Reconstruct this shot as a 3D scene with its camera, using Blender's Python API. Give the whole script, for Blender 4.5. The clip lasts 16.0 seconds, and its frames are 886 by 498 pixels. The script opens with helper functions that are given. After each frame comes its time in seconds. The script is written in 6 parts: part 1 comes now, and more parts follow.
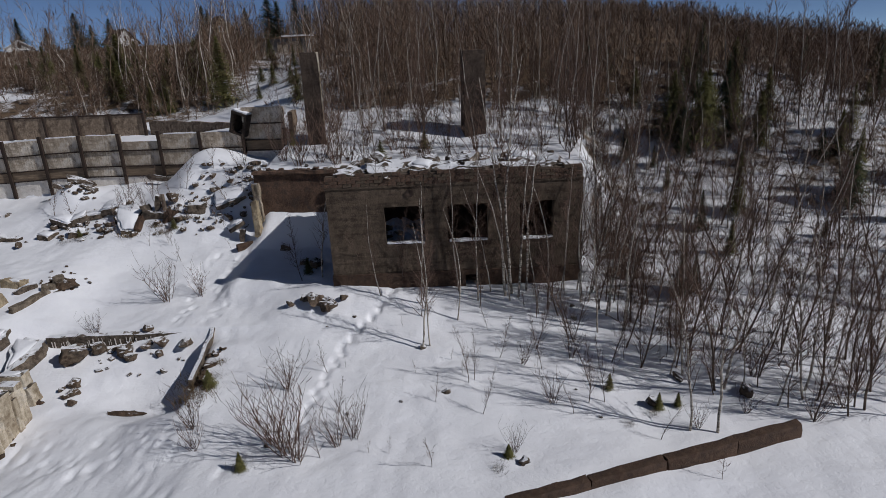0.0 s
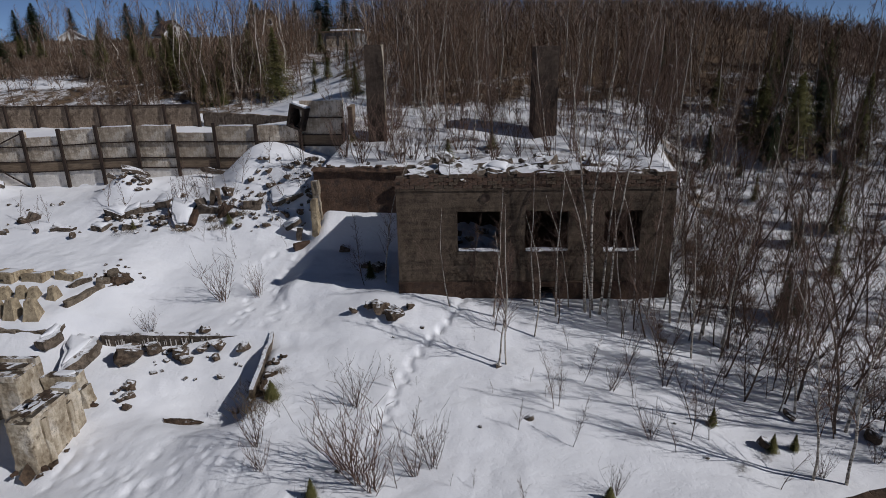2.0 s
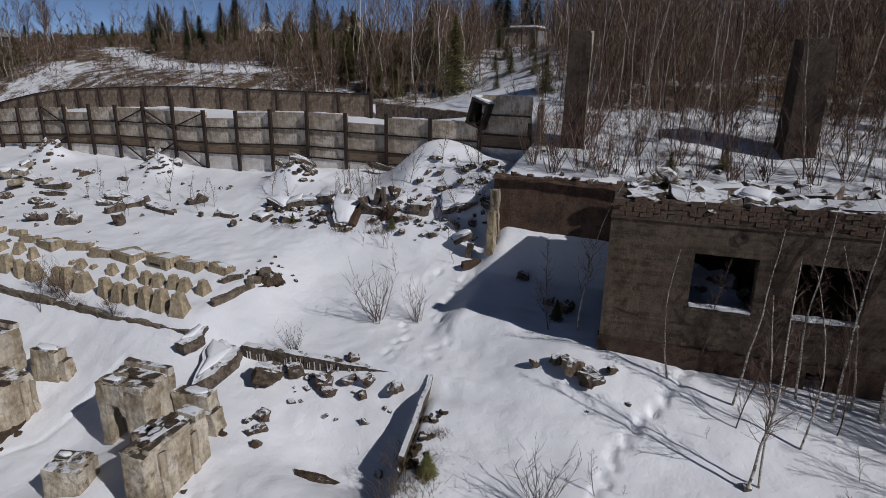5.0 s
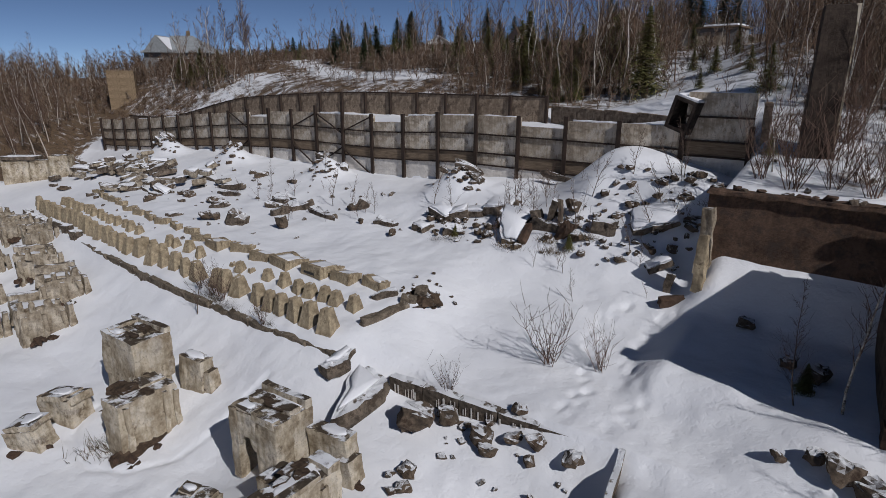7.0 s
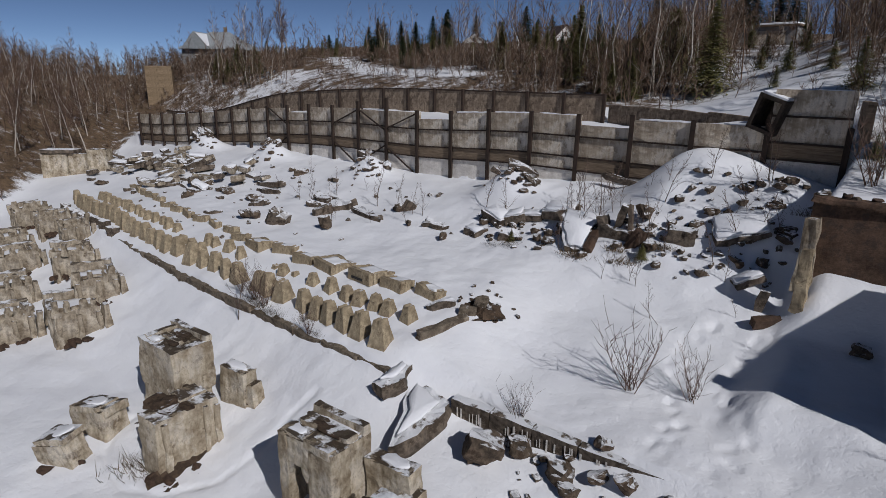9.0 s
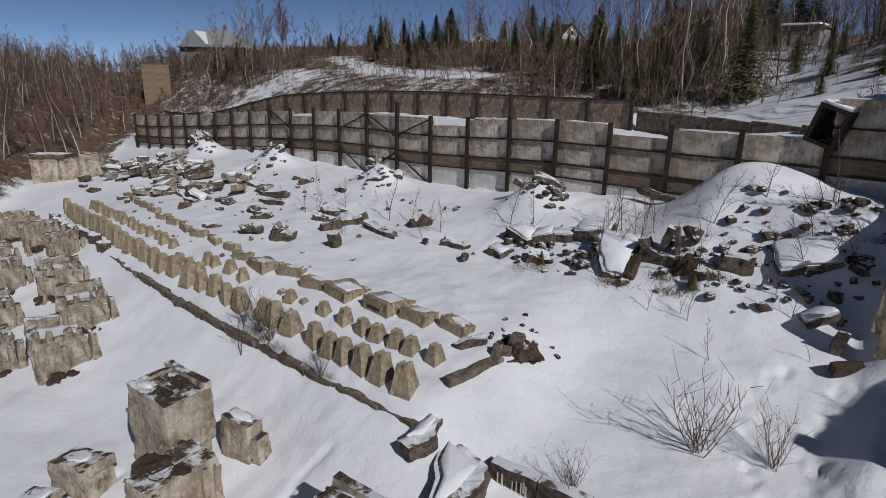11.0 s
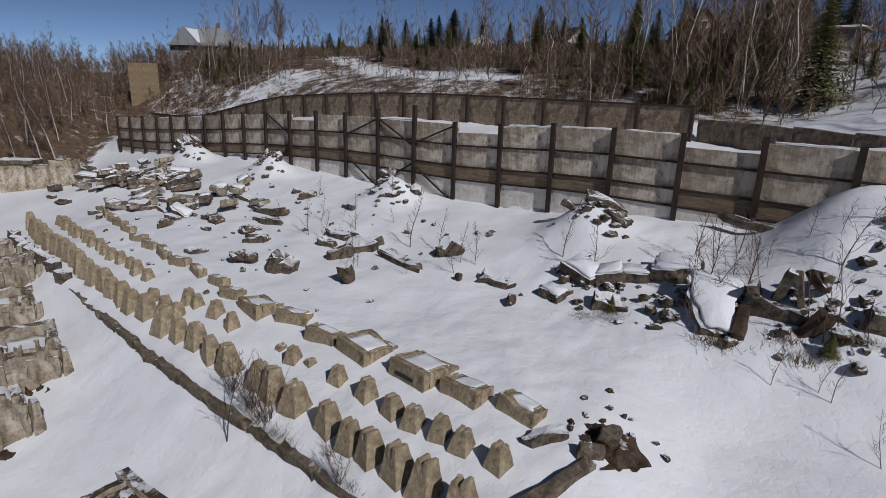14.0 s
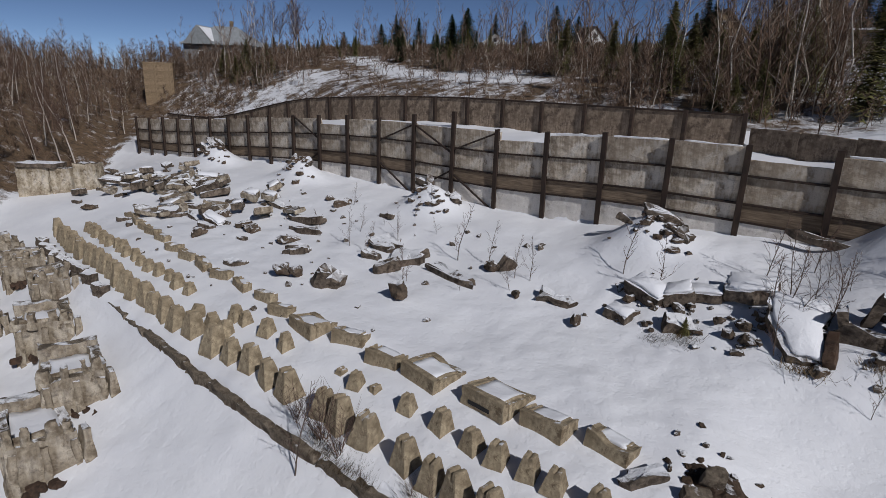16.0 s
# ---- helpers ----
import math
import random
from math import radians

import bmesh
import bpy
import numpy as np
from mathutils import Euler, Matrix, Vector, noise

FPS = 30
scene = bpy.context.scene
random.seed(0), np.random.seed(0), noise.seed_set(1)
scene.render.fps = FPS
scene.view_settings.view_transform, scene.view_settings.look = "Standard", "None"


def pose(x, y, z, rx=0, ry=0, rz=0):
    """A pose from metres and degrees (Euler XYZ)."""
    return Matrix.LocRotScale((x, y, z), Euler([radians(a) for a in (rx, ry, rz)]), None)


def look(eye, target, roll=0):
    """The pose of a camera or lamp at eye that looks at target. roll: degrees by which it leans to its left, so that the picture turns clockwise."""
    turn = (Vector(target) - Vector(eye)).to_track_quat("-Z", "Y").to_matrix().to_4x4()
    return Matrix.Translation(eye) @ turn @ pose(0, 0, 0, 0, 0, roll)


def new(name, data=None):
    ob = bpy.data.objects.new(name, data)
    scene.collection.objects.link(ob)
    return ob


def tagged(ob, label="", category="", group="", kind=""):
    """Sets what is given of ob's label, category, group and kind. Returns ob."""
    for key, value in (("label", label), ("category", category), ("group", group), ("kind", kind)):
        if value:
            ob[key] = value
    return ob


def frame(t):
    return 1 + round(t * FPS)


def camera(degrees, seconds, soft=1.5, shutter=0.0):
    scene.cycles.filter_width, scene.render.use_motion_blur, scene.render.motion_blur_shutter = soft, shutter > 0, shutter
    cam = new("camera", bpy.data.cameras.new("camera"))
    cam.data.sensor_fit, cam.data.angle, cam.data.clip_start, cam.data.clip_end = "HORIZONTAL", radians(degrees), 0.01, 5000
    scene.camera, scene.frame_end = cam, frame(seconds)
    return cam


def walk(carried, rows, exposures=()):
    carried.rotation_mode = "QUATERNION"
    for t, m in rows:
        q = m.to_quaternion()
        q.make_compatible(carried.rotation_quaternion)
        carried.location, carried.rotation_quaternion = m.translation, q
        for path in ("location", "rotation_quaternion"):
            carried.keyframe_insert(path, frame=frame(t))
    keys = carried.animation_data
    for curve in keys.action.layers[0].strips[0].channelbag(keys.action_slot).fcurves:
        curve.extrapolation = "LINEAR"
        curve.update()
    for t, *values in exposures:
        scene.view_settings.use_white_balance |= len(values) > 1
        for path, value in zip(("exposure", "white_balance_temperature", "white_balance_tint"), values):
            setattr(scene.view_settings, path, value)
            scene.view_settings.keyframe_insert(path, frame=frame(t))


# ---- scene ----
cam = camera(74.02, 16.0, 0.6)
PATH = [
    (0, 2.540, -1.907, 11.275, 5.98, -17.93, -2.53),
    (0.5, 2.245, -1.144, 11.246, 6.10, -17.93, -2.38),
    (1, 1.699, -0.656, 11.209, 6.99, -17.93, -2.10),
    (1.5, 0.948, -0.357, 11.152, 8.01, -17.89, -1.57),
    (2, 0.246, -0.167, 11.115, 8.91, -17.92, -1.19),
    (2.5, -0.373, 0.226, 11.055, 8.76, -17.87, -0.99),
    (3, -1.075, 1.034, 10.826, 10.28, -17.65, -0.50),
    (3.5, -1.780, 1.855, 10.709, 13.86, -17.65, 0.13),
    (4, -2.338, 2.672, 10.634, 17.00, -17.66, 0.75),
    (4.5, -2.931, 3.762, 10.494, 19.77, -17.60, 1.14),
    (5, -3.359, 5.125, 10.304, 23.24, -17.47, 1.21),
    (5.2, -3.599, 5.390, 10.308, 25.03, -17.46, 1.40),
    (7.3, -6.624, 8.711, 9.243, 39.50, -16.38, 0.37),
    (7.5, -6.845, 8.768, 9.247, 39.58, -16.43, 0.44),
    (8, -7.436, 8.973, 9.150, 39.61, -16.37, 0.45),
    (8.5, -7.979, 9.090, 9.069, 39.99, -16.37, 0.61),
    (9, -8.591, 9.143, 8.930, 41.44, -16.30, 0.93),
    (11.5, -12.166, 11.372, 9.251, 41.22, -16.50, 1.27),
    (12, -13.260, 12.400, 9.130, 41.33, -16.29, 1.57),
    (12.5, -14.065, 12.910, 9.115, 41.84, -16.33, 1.78),
    (13, -14.784, 13.174, 9.033, 41.81, -16.29, 1.90),
    (13.5, -15.469, 13.383, 8.904, 41.03, -16.06, 1.86),
    (14, -16.114, 13.439, 8.902, 40.59, -16.03, 1.84),
    (14.5, -16.698, 13.398, 8.963, 40.49, -16.04, 1.87),
    (15, -17.274, 13.257, 9.046, 40.85, -16.10, 2.06),
    (15.5, -17.786, 13.103, 9.136, 40.84, -16.18, 2.07),
    (16, -18.314, 12.876, 9.253, 40.85, -16.26, 2.09),
]
walk(cam, [(t, pose(x, y, z, 90 + pitch, 0, yaw) @ pose(0, 0, 0, 0, 0, roll)) for t, x, y, z, yaw, pitch, roll in PATH], [(0, -0.1, 6080, 10), (16, -0.1, 6080, 10)])

# ---- light ----
SUN_EL, SUN_AZ = 38.0, math.atan2(-0.27, 0.963)   # height in degrees; way to the sun in the plan
world = bpy.data.worlds.new("winter_sky")
scene.world = world
world.use_nodes = True
wn = world.node_tree
sky = wn.nodes.new("ShaderNodeTexSky")
sky.sky_type, sky.sun_disc = "NISHITA", False
sky.sun_elevation, sky.sun_rotation = radians(SUN_EL), math.pi / 2 - SUN_AZ
sky.air_density, sky.dust_density, sky.ozone_density, sky.altitude = 0.44, 0.0, 0.6, 4800
wn.links.new(sky.outputs[0], wn.nodes["Background"].inputs[0])
wn.nodes["Background"].inputs[1].default_value = 0.059
sun = new("sun", bpy.data.lights.new("sun", "SUN"))
sun.data.energy, sun.data.angle, sun.data.color = 2.95, radians(0.55), (1.0, 0.965, 0.945)
el = radians(SUN_EL)
sun.matrix_world = look((0, 0, 60), (-math.cos(el) * math.cos(SUN_AZ), -math.cos(el) * math.sin(SUN_AZ), 60 - math.sin(el)))


# ---- materials ----
def mat(name, build, rough=0.9, spec=0.25):
    m = bpy.data.materials.new(name)
    m.use_nodes = True
    t = m.node_tree
    b = t.nodes["Principled BSDF"]
    b.inputs["Roughness"].default_value = rough
    b.inputs["Specular IOR Level"].default_value = spec
    build(t, b)
    return m


def node(t, kind, **values):
    n = t.nodes.new("ShaderNode" + kind)
    for k, v in values.items():
        n.inputs[k].default_value = v
    return n


def coords(t, obj=True):
    return t.nodes.new("ShaderNodeTexCoord").outputs["Object"] if obj else t.nodes.new("ShaderNodeNewGeometry").outputs["Position"]


def tex(t, where, scale, detail=6.0, rough=0.6, stretch=None):
    if stretch:
        mp = t.nodes.new("ShaderNodeMapping")
        mp.inputs["Scale"].default_value = stretch
        t.links.new(where, mp.inputs[0])
        where = mp.outputs[0]
    n = node(t, "TexNoise", Scale=scale, Detail=detail, Roughness=rough)
    t.links.new(where, n.inputs["Vector"])
    return n.outputs["Fac"]


def ramp(t, fac, *stops):
    r = t.nodes.new("ShaderNodeValToRGB")
    e = r.color_ramp.elements
    while len(e) < len(stops):
        e.new(0.5)
    for s, (p, c) in zip(e, stops):
        s.position, s.color = p, (*c, 1) if len(c) == 3 else c
    t.links.new(fac, r.inputs[0])
    return r.outputs[0]


def mix(t, fac, a, b, blend="MIX"):
    m = t.nodes.new("ShaderNodeMix")
    m.data_type, m.blend_type = "RGBA", blend
    for v, i in ((fac, 0), (a, 6), (b, 7)):
        if isinstance(v, (int, float)):
            m.inputs[i].default_value = v
        elif isinstance(v, tuple):
            m.inputs[i].default_value = (*v, 1)
        else:
            t.links.new(v, m.inputs[i])
    return m.outputs[2]


def bump(t, b, height, strength=0.5, dist=0.03):
    n = node(t, "Bump", Strength=strength, Distance=dist)
    t.links.new(height, n.inputs["Height"])
    t.links.new(n.outputs[0], b.inputs["Normal"])


def calc(t, op, a, b=0.0, clamp=False):
    n = t.nodes.new("ShaderNodeMath")
    n.operation, n.use_clamp = op, clamp
    for i, v in enumerate((a, b)):
        if isinstance(v, (int, float)):
            n.inputs[i].default_value = v
        else:
            t.links.new(v, n.inputs[i])
    return n.outputs[0]


def upward(t, lo, hi, grain=3.0, amount=0.5, patch=0.0):
    """How far a face looks up, broken by noise: where snow stays lying."""
    g = t.nodes.new("ShaderNodeNewGeometry")
    s = t.nodes.new("ShaderNodeSeparateXYZ")
    t.links.new(g.outputs["True Normal"], s.inputs[0])
    n = tex(t, g.outputs["Position"], grain, 4.0)
    v = calc(t, "ADD", s.outputs[2], calc(t, "MULTIPLY", calc(t, "SUBTRACT", n, 0.5), amount))
    r = t.nodes.new("ShaderNodeMapRange")
    r.inputs[1].default_value, r.inputs[2].default_value = lo, hi
    t.links.new(v, r.inputs[0])
    if patch:
        return calc(t, "MULTIPLY", r.outputs[0], ramp(t, tex(t, g.outputs["Position"], 1.7, 5.0, 0.6), (patch, (0, 0, 0)), (patch + 0.06, (1, 1, 1))))
    return r.outputs[0]


SNOW = (0.86, 0.85, 0.85)


def snow_build(t, b):
    p = coords(t, False)
    big, fine = tex(t, p, 0.5, 5.0), tex(t, p, 11.0, 6.0, 0.7)
    c = ramp(t, big, (0.3, (0.80, 0.79, 0.80)), (0.62, SNOW))
    dirt = ramp(t, tex(t, p, 2.6, 8.0, 0.75), (0.66, (0, 0, 0)), (0.8, (1, 1, 1)))
    c = mix(t, calc(t, "MULTIPLY", dirt, 0.3), c, (0.32, 0.28, 0.23))
    # bare earth and leaf litter under the woods, in patches
    lit = t.nodes.new("ShaderNodeAttribute")
    lit.attribute_name = "litter"
    patch = calc(t, "ADD", calc(t, "MULTIPLY", tex(t, p, 0.55, 7.0, 0.72), 0.7), calc(t, "MULTIPLY", tex(t, p, 3.0, 6.0, 0.7), 0.3))
    bare = calc(t, "MULTIPLY", calc(t, "SUBTRACT", calc(t, "ADD", patch, lit.outputs["Fac"]), 0.98), 9.0, True)
    earth = ramp(t, tex(t, p, 1.7, 9.0, 0.75), (0.32, (0.04, 0.027, 0.018)), (0.66, (0.235, 0.155, 0.088)))
    t.links.new(mix(t, bare, c, earth), b.inputs["Base Color"])
    lump = tex(t, p, 1.1, 4.0, 0.5, (1.0, 1.5, 1.0))
    pits = ramp(t, tex(t, p, 4.5, 3.0, 0.6), (0.36, (0, 0, 0)), (0.5, (1, 1, 1)))
    bump(t, b, calc(t, "ADD", calc(t, "ADD", calc(t, "MULTIPLY", lump, 0.9), calc(t, "ADD", calc(t, "MULTIPLY", fine, 0.13), calc(t, "MULTIPLY", pits, 0.1))), calc(t, "MULTIPLY", calc(t, "MULTIPLY", fine, bare), 1.5)), 0.45, 0.12)


def stone_build(dark, light, stain, lo=0.55, hi=0.85, snowy=True, grain=6.0, streak=0.0, patch=0.46, cover=0.51, vary=0.25, band=0.0, chalk=0.0, grime=0.0):
    def build(t, b):
        p = coords(t)
        rnd = t.nodes.new("ShaderNodeObjectInfo").outputs["Random"]
        big, fine = tex(t, p, 1.3, 6.0, 0.65), tex(t, p, grain, 10.0, 0.75)
        c = ramp(t, calc(t, "ADD", calc(t, "MULTIPLY", big, 0.6), calc(t, "MULTIPLY", fine, 0.4)), (0.40, dark), (0.57, light))
        c = mix(t, ramp(t, tex(t, p, 2.1, 8.0, 0.7), (cover, (0, 0, 0)), (cover + 0.09, (0.85, 0.85, 0.85))), c, stain)
        if streak:
            run = tex(t, p, 3.0, 5.0, 0.6, (2.6, 2.6, 0.25))
            c = mix(t, calc(t, "MULTIPLY", ramp(t, run, (0.48, (0, 0, 0)), (0.7, (1, 1, 1))), streak), c, dark)
        if chalk:      # pale bloom where the face has flaked
            bloom = tex(t, p, 1.6, 7.0, 0.7, (1.0, 1.0, 0.6))
            c = mix(t, calc(t, "MULTIPLY", ramp(t, bloom, (0.5, (0, 0, 0)), (0.6, (1, 1, 1))), chalk), c, (0.88, 0.82, 0.73))
        if band:      # courses left by the formwork boards
            lay = tex(t, p, 1.0, 4.0, 0.55, (0.22, 0.22, 3.4))
            c = mix(t, calc(t, "MULTIPLY", ramp(t, lay, (0.45, (0, 0, 0)), (0.62, (1, 1, 1))), band), c, light)
            c = mix(t, calc(t, "MULTIPLY", ramp(t, lay, (0.36, (1, 1, 1)), (0.46, (0, 0, 0))), band), c, dark)
        specks = tex(t, p, grain * 4.0, 6.0, 0.7)
        c = mix(t, ramp(t, specks, (0.54, (0, 0, 0)), (0.66, (0.55, 0.55, 0.55))), c, stain)
        c = mix(t, ramp(t, specks, (0.3, (0.5, 0.5, 0.5)), (0.42, (0, 0, 0))), c, light)
        c = mix(t, calc(t, "MULTIPLY", rnd, vary), c, dark)
        if grime:      # earth and moss lying on the flat tops
            lie = ramp(t, tex(t, p, 2.4, 6.0, 0.65), (0.38, (0, 0, 0)), (0.47, (1, 1, 1)))
            c = mix(t, calc(t, "MULTIPLY", calc(t, "MULTIPLY", upward(t, 0.72, 0.9), lie), grime), c, (0.05, 0.034, 0.022))
        if snowy:
            c = mix(t, upward(t, lo, hi, patch=patch), c, SNOW)
        t.links.new(c, b.inputs["Base Color"])
        bump(t, b, calc(t, "ADD", calc(t, "ADD", calc(t, "MULTIPLY", big, 0.7), fine), calc(t, "MULTIPLY", specks, 0.35)), 0.9, 0.06)
    return build


def plain_build(dark, light, scale=4.0, stretch=None, strength=0.4):
    def build(t, b):
        p = coords(t)
        n = tex(t, p, scale, 8.0, 0.7, stretch)
        rnd = t.nodes.new("ShaderNodeObjectInfo").outputs["Random"]
        t.links.new(mix(t, calc(t, "MULTIPLY", rnd, 0.35), ramp(t, n, (0.32, dark), (0.68, light)), dark), b.inputs["Base Color"])
        bump(t, b, n, strength, 0.02)
    return build


def birch_build(t, b):
    p = coords(t)
    marks = tex(t, p, 3.0, 5.0, 0.7, (1.5, 1.5, 5.0))
    c = ramp(t, marks, (0.44, (0.10, 0.08, 0.065)), (0.52, (0.50, 0.45, 0.38)), (0.75, (0.66, 0.61, 0.54)))
    t.links.new(c, b.inputs["Base Color"])


def leaf_build(dark, light):
    def build(t, b):
        g = t.nodes.new("ShaderNodeNewGeometry")
        t.links.new(ramp(t, g.outputs["Random Per Island"], (0.0, dark), (1.0, light)), b.inputs["Base Color"])
    return build


def wood_build(t, b):
    g = t.nodes.new("ShaderNodeNewGeometry")
    t.links.new(ramp(t, g.outputs["Random Per Island"], (0.0, (0.05, 0.034, 0.025)), (0.6, (0.165, 0.102, 0.066)), (0.88, (0.23, 0.165, 0.118)), (1.0, (0.42, 0.37, 0.31))), b.inputs["Base Color"])


M = {
    "snow": mat("snow", snow_build, 0.62, 0.3),
    "pale": mat("pale_concrete", stone_build((0.23, 0.175, 0.112), (0.67, 0.575, 0.43), (0.105, 0.07, 0.042), 0.86, 0.98, streak=0.55, patch=0.5, cover=0.545, vary=0.15, chalk=0.3, grime=0.92), 0.92),
    "tan": mat("tan_concrete", stone_build((0.21, 0.16, 0.10), (0.55, 0.445, 0.295), (0.14, 0.095, 0.055), 0.8, 0.97, streak=0.5, patch=0.58, cover=0.55), 0.92),
    "curb": mat("crumbling_curb", stone_build((0.09, 0.07, 0.05), (0.36, 0.29, 0.21), (0.075, 0.052, 0.035), 0.86, 1.0, streak=0.6, patch=0.6, grain=8.0), 0.95),
    "ruin": mat("ruined_concrete", stone_build((0.155, 0.118, 0.08), (0.545, 0.46, 0.34), (0.09, 0.06, 0.037), 0.84, 0.98, streak=0.65, patch=0.48, grain=5.0, cover=0.54, chalk=0.18, grime=0.7), 0.94),
    "soil": mat("bare_earth", stone_build((0.035, 0.024, 0.016), (0.15, 0.10, 0.065), (0.05, 0.033, 0.022), 0.8, 1.0, patch=0.55, grain=9.0), 0.97),
    "rubble": mat("broken_concrete", stone_build((0.048, 0.038, 0.03), (0.24, 0.188, 0.14), (0.055, 0.038, 0.026), 0.62, 0.88, patch=0.37), 0.95),
    "boulder": mat("brown_stone", stone_build((0.042, 0.032, 0.024), (0.21, 0.155, 0.108), (0.06, 0.036, 0.023), 0.72, 0.93, patch=0.4, grain=7.0), 0.95),
    "facade": mat("stained_plaster", stone_build((0.04, 0.028, 0.019), (0.15, 0.113, 0.08), (0.047, 0.031, 0.02), snowy=False, streak=0.4, band=0.5), 0.95),
    "base": mat("rusty_plinth", stone_build((0.045, 0.03, 0.022), (0.12, 0.075, 0.05), (0.07, 0.04, 0.025), snowy=False), 0.95),
    "panel": mat("grey_panel", stone_build((0.27, 0.21, 0.15), (0.74, 0.635, 0.50), (0.155, 0.112, 0.077), snowy=False, streak=0.95, cover=0.545, vary=0.5, chalk=0.6), 0.93),
    "upper": mat("weathered_wall", stone_build((0.15, 0.108, 0.075), (0.42, 0.325, 0.235), (0.085, 0.06, 0.044), snowy=False, streak=0.8), 0.95),
    "lowpanel": mat("pale_panel", stone_build((0.62, 0.565, 0.50), (0.88, 0.83, 0.77), (0.36, 0.30, 0.24), snowy=False, streak=0.3, cover=0.57, chalk=0.5), 0.93),
    "board": mat("dark_board", plain_build((0.10, 0.07, 0.046), (0.33, 0.245, 0.165), 3.0, (0.35, 3, 5.0)), 0.92),
    "rust": mat("rusted_iron", plain_build((0.022, 0.016, 0.013), (0.075, 0.048, 0.034), 5.0), 0.85),
    "brick": mat("old_brick", stone_build((0.06, 0.036, 0.024), (0.17, 0.105, 0.07), (0.07, 0.05, 0.04), snowy=False, grain=9.0), 0.95),
    "mortar": mat("mortar", plain_build((0.07, 0.05, 0.036), (0.16, 0.12, 0.088), 8.0), 0.95),
    "column": mat("brown_column", stone_build((0.03, 0.021, 0.016), (0.095, 0.07, 0.052), (0.04, 0.028, 0.022), snowy=False, streak=0.6), 0.95),
    "birch": mat("birch_bark", birch_build, 0.85),
    "bark": mat("brown_bark", plain_build((0.06, 0.042, 0.032), (0.19, 0.14, 0.105), 3.0, (2, 2, 0.6)), 0.9),
    "twig": mat("brown_twigs", leaf_build((0.06, 0.036, 0.027), (0.18, 0.115, 0.085)), 0.9),
    "wood": mat("far_wood", wood_build, 0.95),
    "far_birch": mat("far_birch_bark", leaf_build((0.30, 0.26, 0.21), (0.62, 0.57, 0.50)), 0.9),
    "needle": mat("spruce_needles", leaf_build((0.018, 0.03, 0.013), (0.06, 0.078, 0.028)), 0.8),
    "olive": mat("olive_needles", leaf_build((0.08, 0.082, 0.026), (0.22, 0.195, 0.07)), 0.8),
    "grass": mat("dry_weeds", leaf_build((0.045, 0.03, 0.016), (0.17, 0.115, 0.055)), 0.9),
    "white": mat("white_boards", plain_build((0.55, 0.54, 0.52), (0.75, 0.74, 0.72), 2.0), 0.8),
    "grey": mat("grey_boards", plain_build((0.16, 0.155, 0.15), (0.30, 0.29, 0.28), 2.0), 0.85),
    "roof": mat("brown_roof", plain_build((0.06, 0.045, 0.04), (0.13, 0.09, 0.075), 2.0), 0.8),
    "greyroof": mat("grey_roof", plain_build((0.2, 0.21, 0.21), (0.36, 0.37, 0.37), 2.0), 0.7),
    # window panes, and the shade painted for a narrow opening
    "dark": mat("dark_glass_and_slot_shade", plain_build((0.015, 0.015, 0.017), (0.03, 0.03, 0.032), 2.0), 0.3),
    "tower": mat("ochre_blockwork", stone_build((0.17, 0.12, 0.07), (0.33, 0.24, 0.15), (0.15, 0.105, 0.065), snowy=False, band=0.4), 0.95),
}


# ---- mesh helpers ----
class Geo:
    """Vertices and faces collected for one mesh."""

    def __init__(self):
        self.v, self.f = [], []

    def add(self, verts, faces):
        n = len(self.v)
        self.v += [tuple(p) for p in verts]
        self.f += [tuple(i + n for i in f) for f in faces]
        return self

    def box(self, cx, cy, cz, sx, sy, sz, turn=None, wear=0.0, rnd=None):
        """A box by its middle and full sizes; wear shifts its corners."""
        pts = []
        for x, y, z in ((-1, -1, -1), (1, -1, -1), (1, 1, -1), (-1, 1, -1), (-1, -1, 1), (1, -1, 1), (1, 1, 1), (-1, 1, 1)):
            p = Vector((x * sx / 2, y * sy / 2, z * sz / 2))
            if wear:
                p += Vector([rnd.uniform(-wear, wear) for _ in range(3)])
            if turn:
                p = turn @ p
            pts.append((p.x + cx, p.y + cy, p.z + cz))
        return self.add(pts, ((0, 3, 2, 1), (4, 5, 6, 7), (0, 1, 5, 4), (1, 2, 6, 5), (2, 3, 7, 6), (3, 0, 4, 7)))

    def tube(self, pts, radii, sides=4):
        n0, ring = len(self.v), []
        for i, p in enumerate(pts):
            a, b = Vector(pts[max(i - 1, 0)]), Vector(pts[min(i + 1, len(pts) - 1)])
            d = (b - a).normalized()
            u = d.orthogonal().normalized()
            w = d.cross(u)
            for k in range(sides):
                an = 2 * math.pi * k / sides
                q = Vector(p) + (u * math.cos(an) + w * math.sin(an)) * radii[i]
                self.v.append((q.x, q.y, q.z))
        for i in range(len(pts) - 1):
            for k in range(sides):
                k2 = (k + 1) % sides
                self.f.append((n0 + i * sides + k, n0 + i * sides + k2, n0 + (i + 1) * sides + k2, n0 + (i + 1) * sides + k))
        return self

    def mesh(self, name, material, smooth=False):
        m = bpy.data.meshes.new(name)
        m.from_pydata(self.v, [], self.f)
        m.materials.append(material)
        if smooth:
            m.shade_smooth()
        m.update()
        return m


def part(name, geo, material, parent=None, label="", smooth=False):
    data = geo.mesh(name, material, smooth) if isinstance(geo, Geo) else geo
    ob = new(name, data)
    if parent:
        ob.parent = parent
    return tagged(ob, label) if label else ob


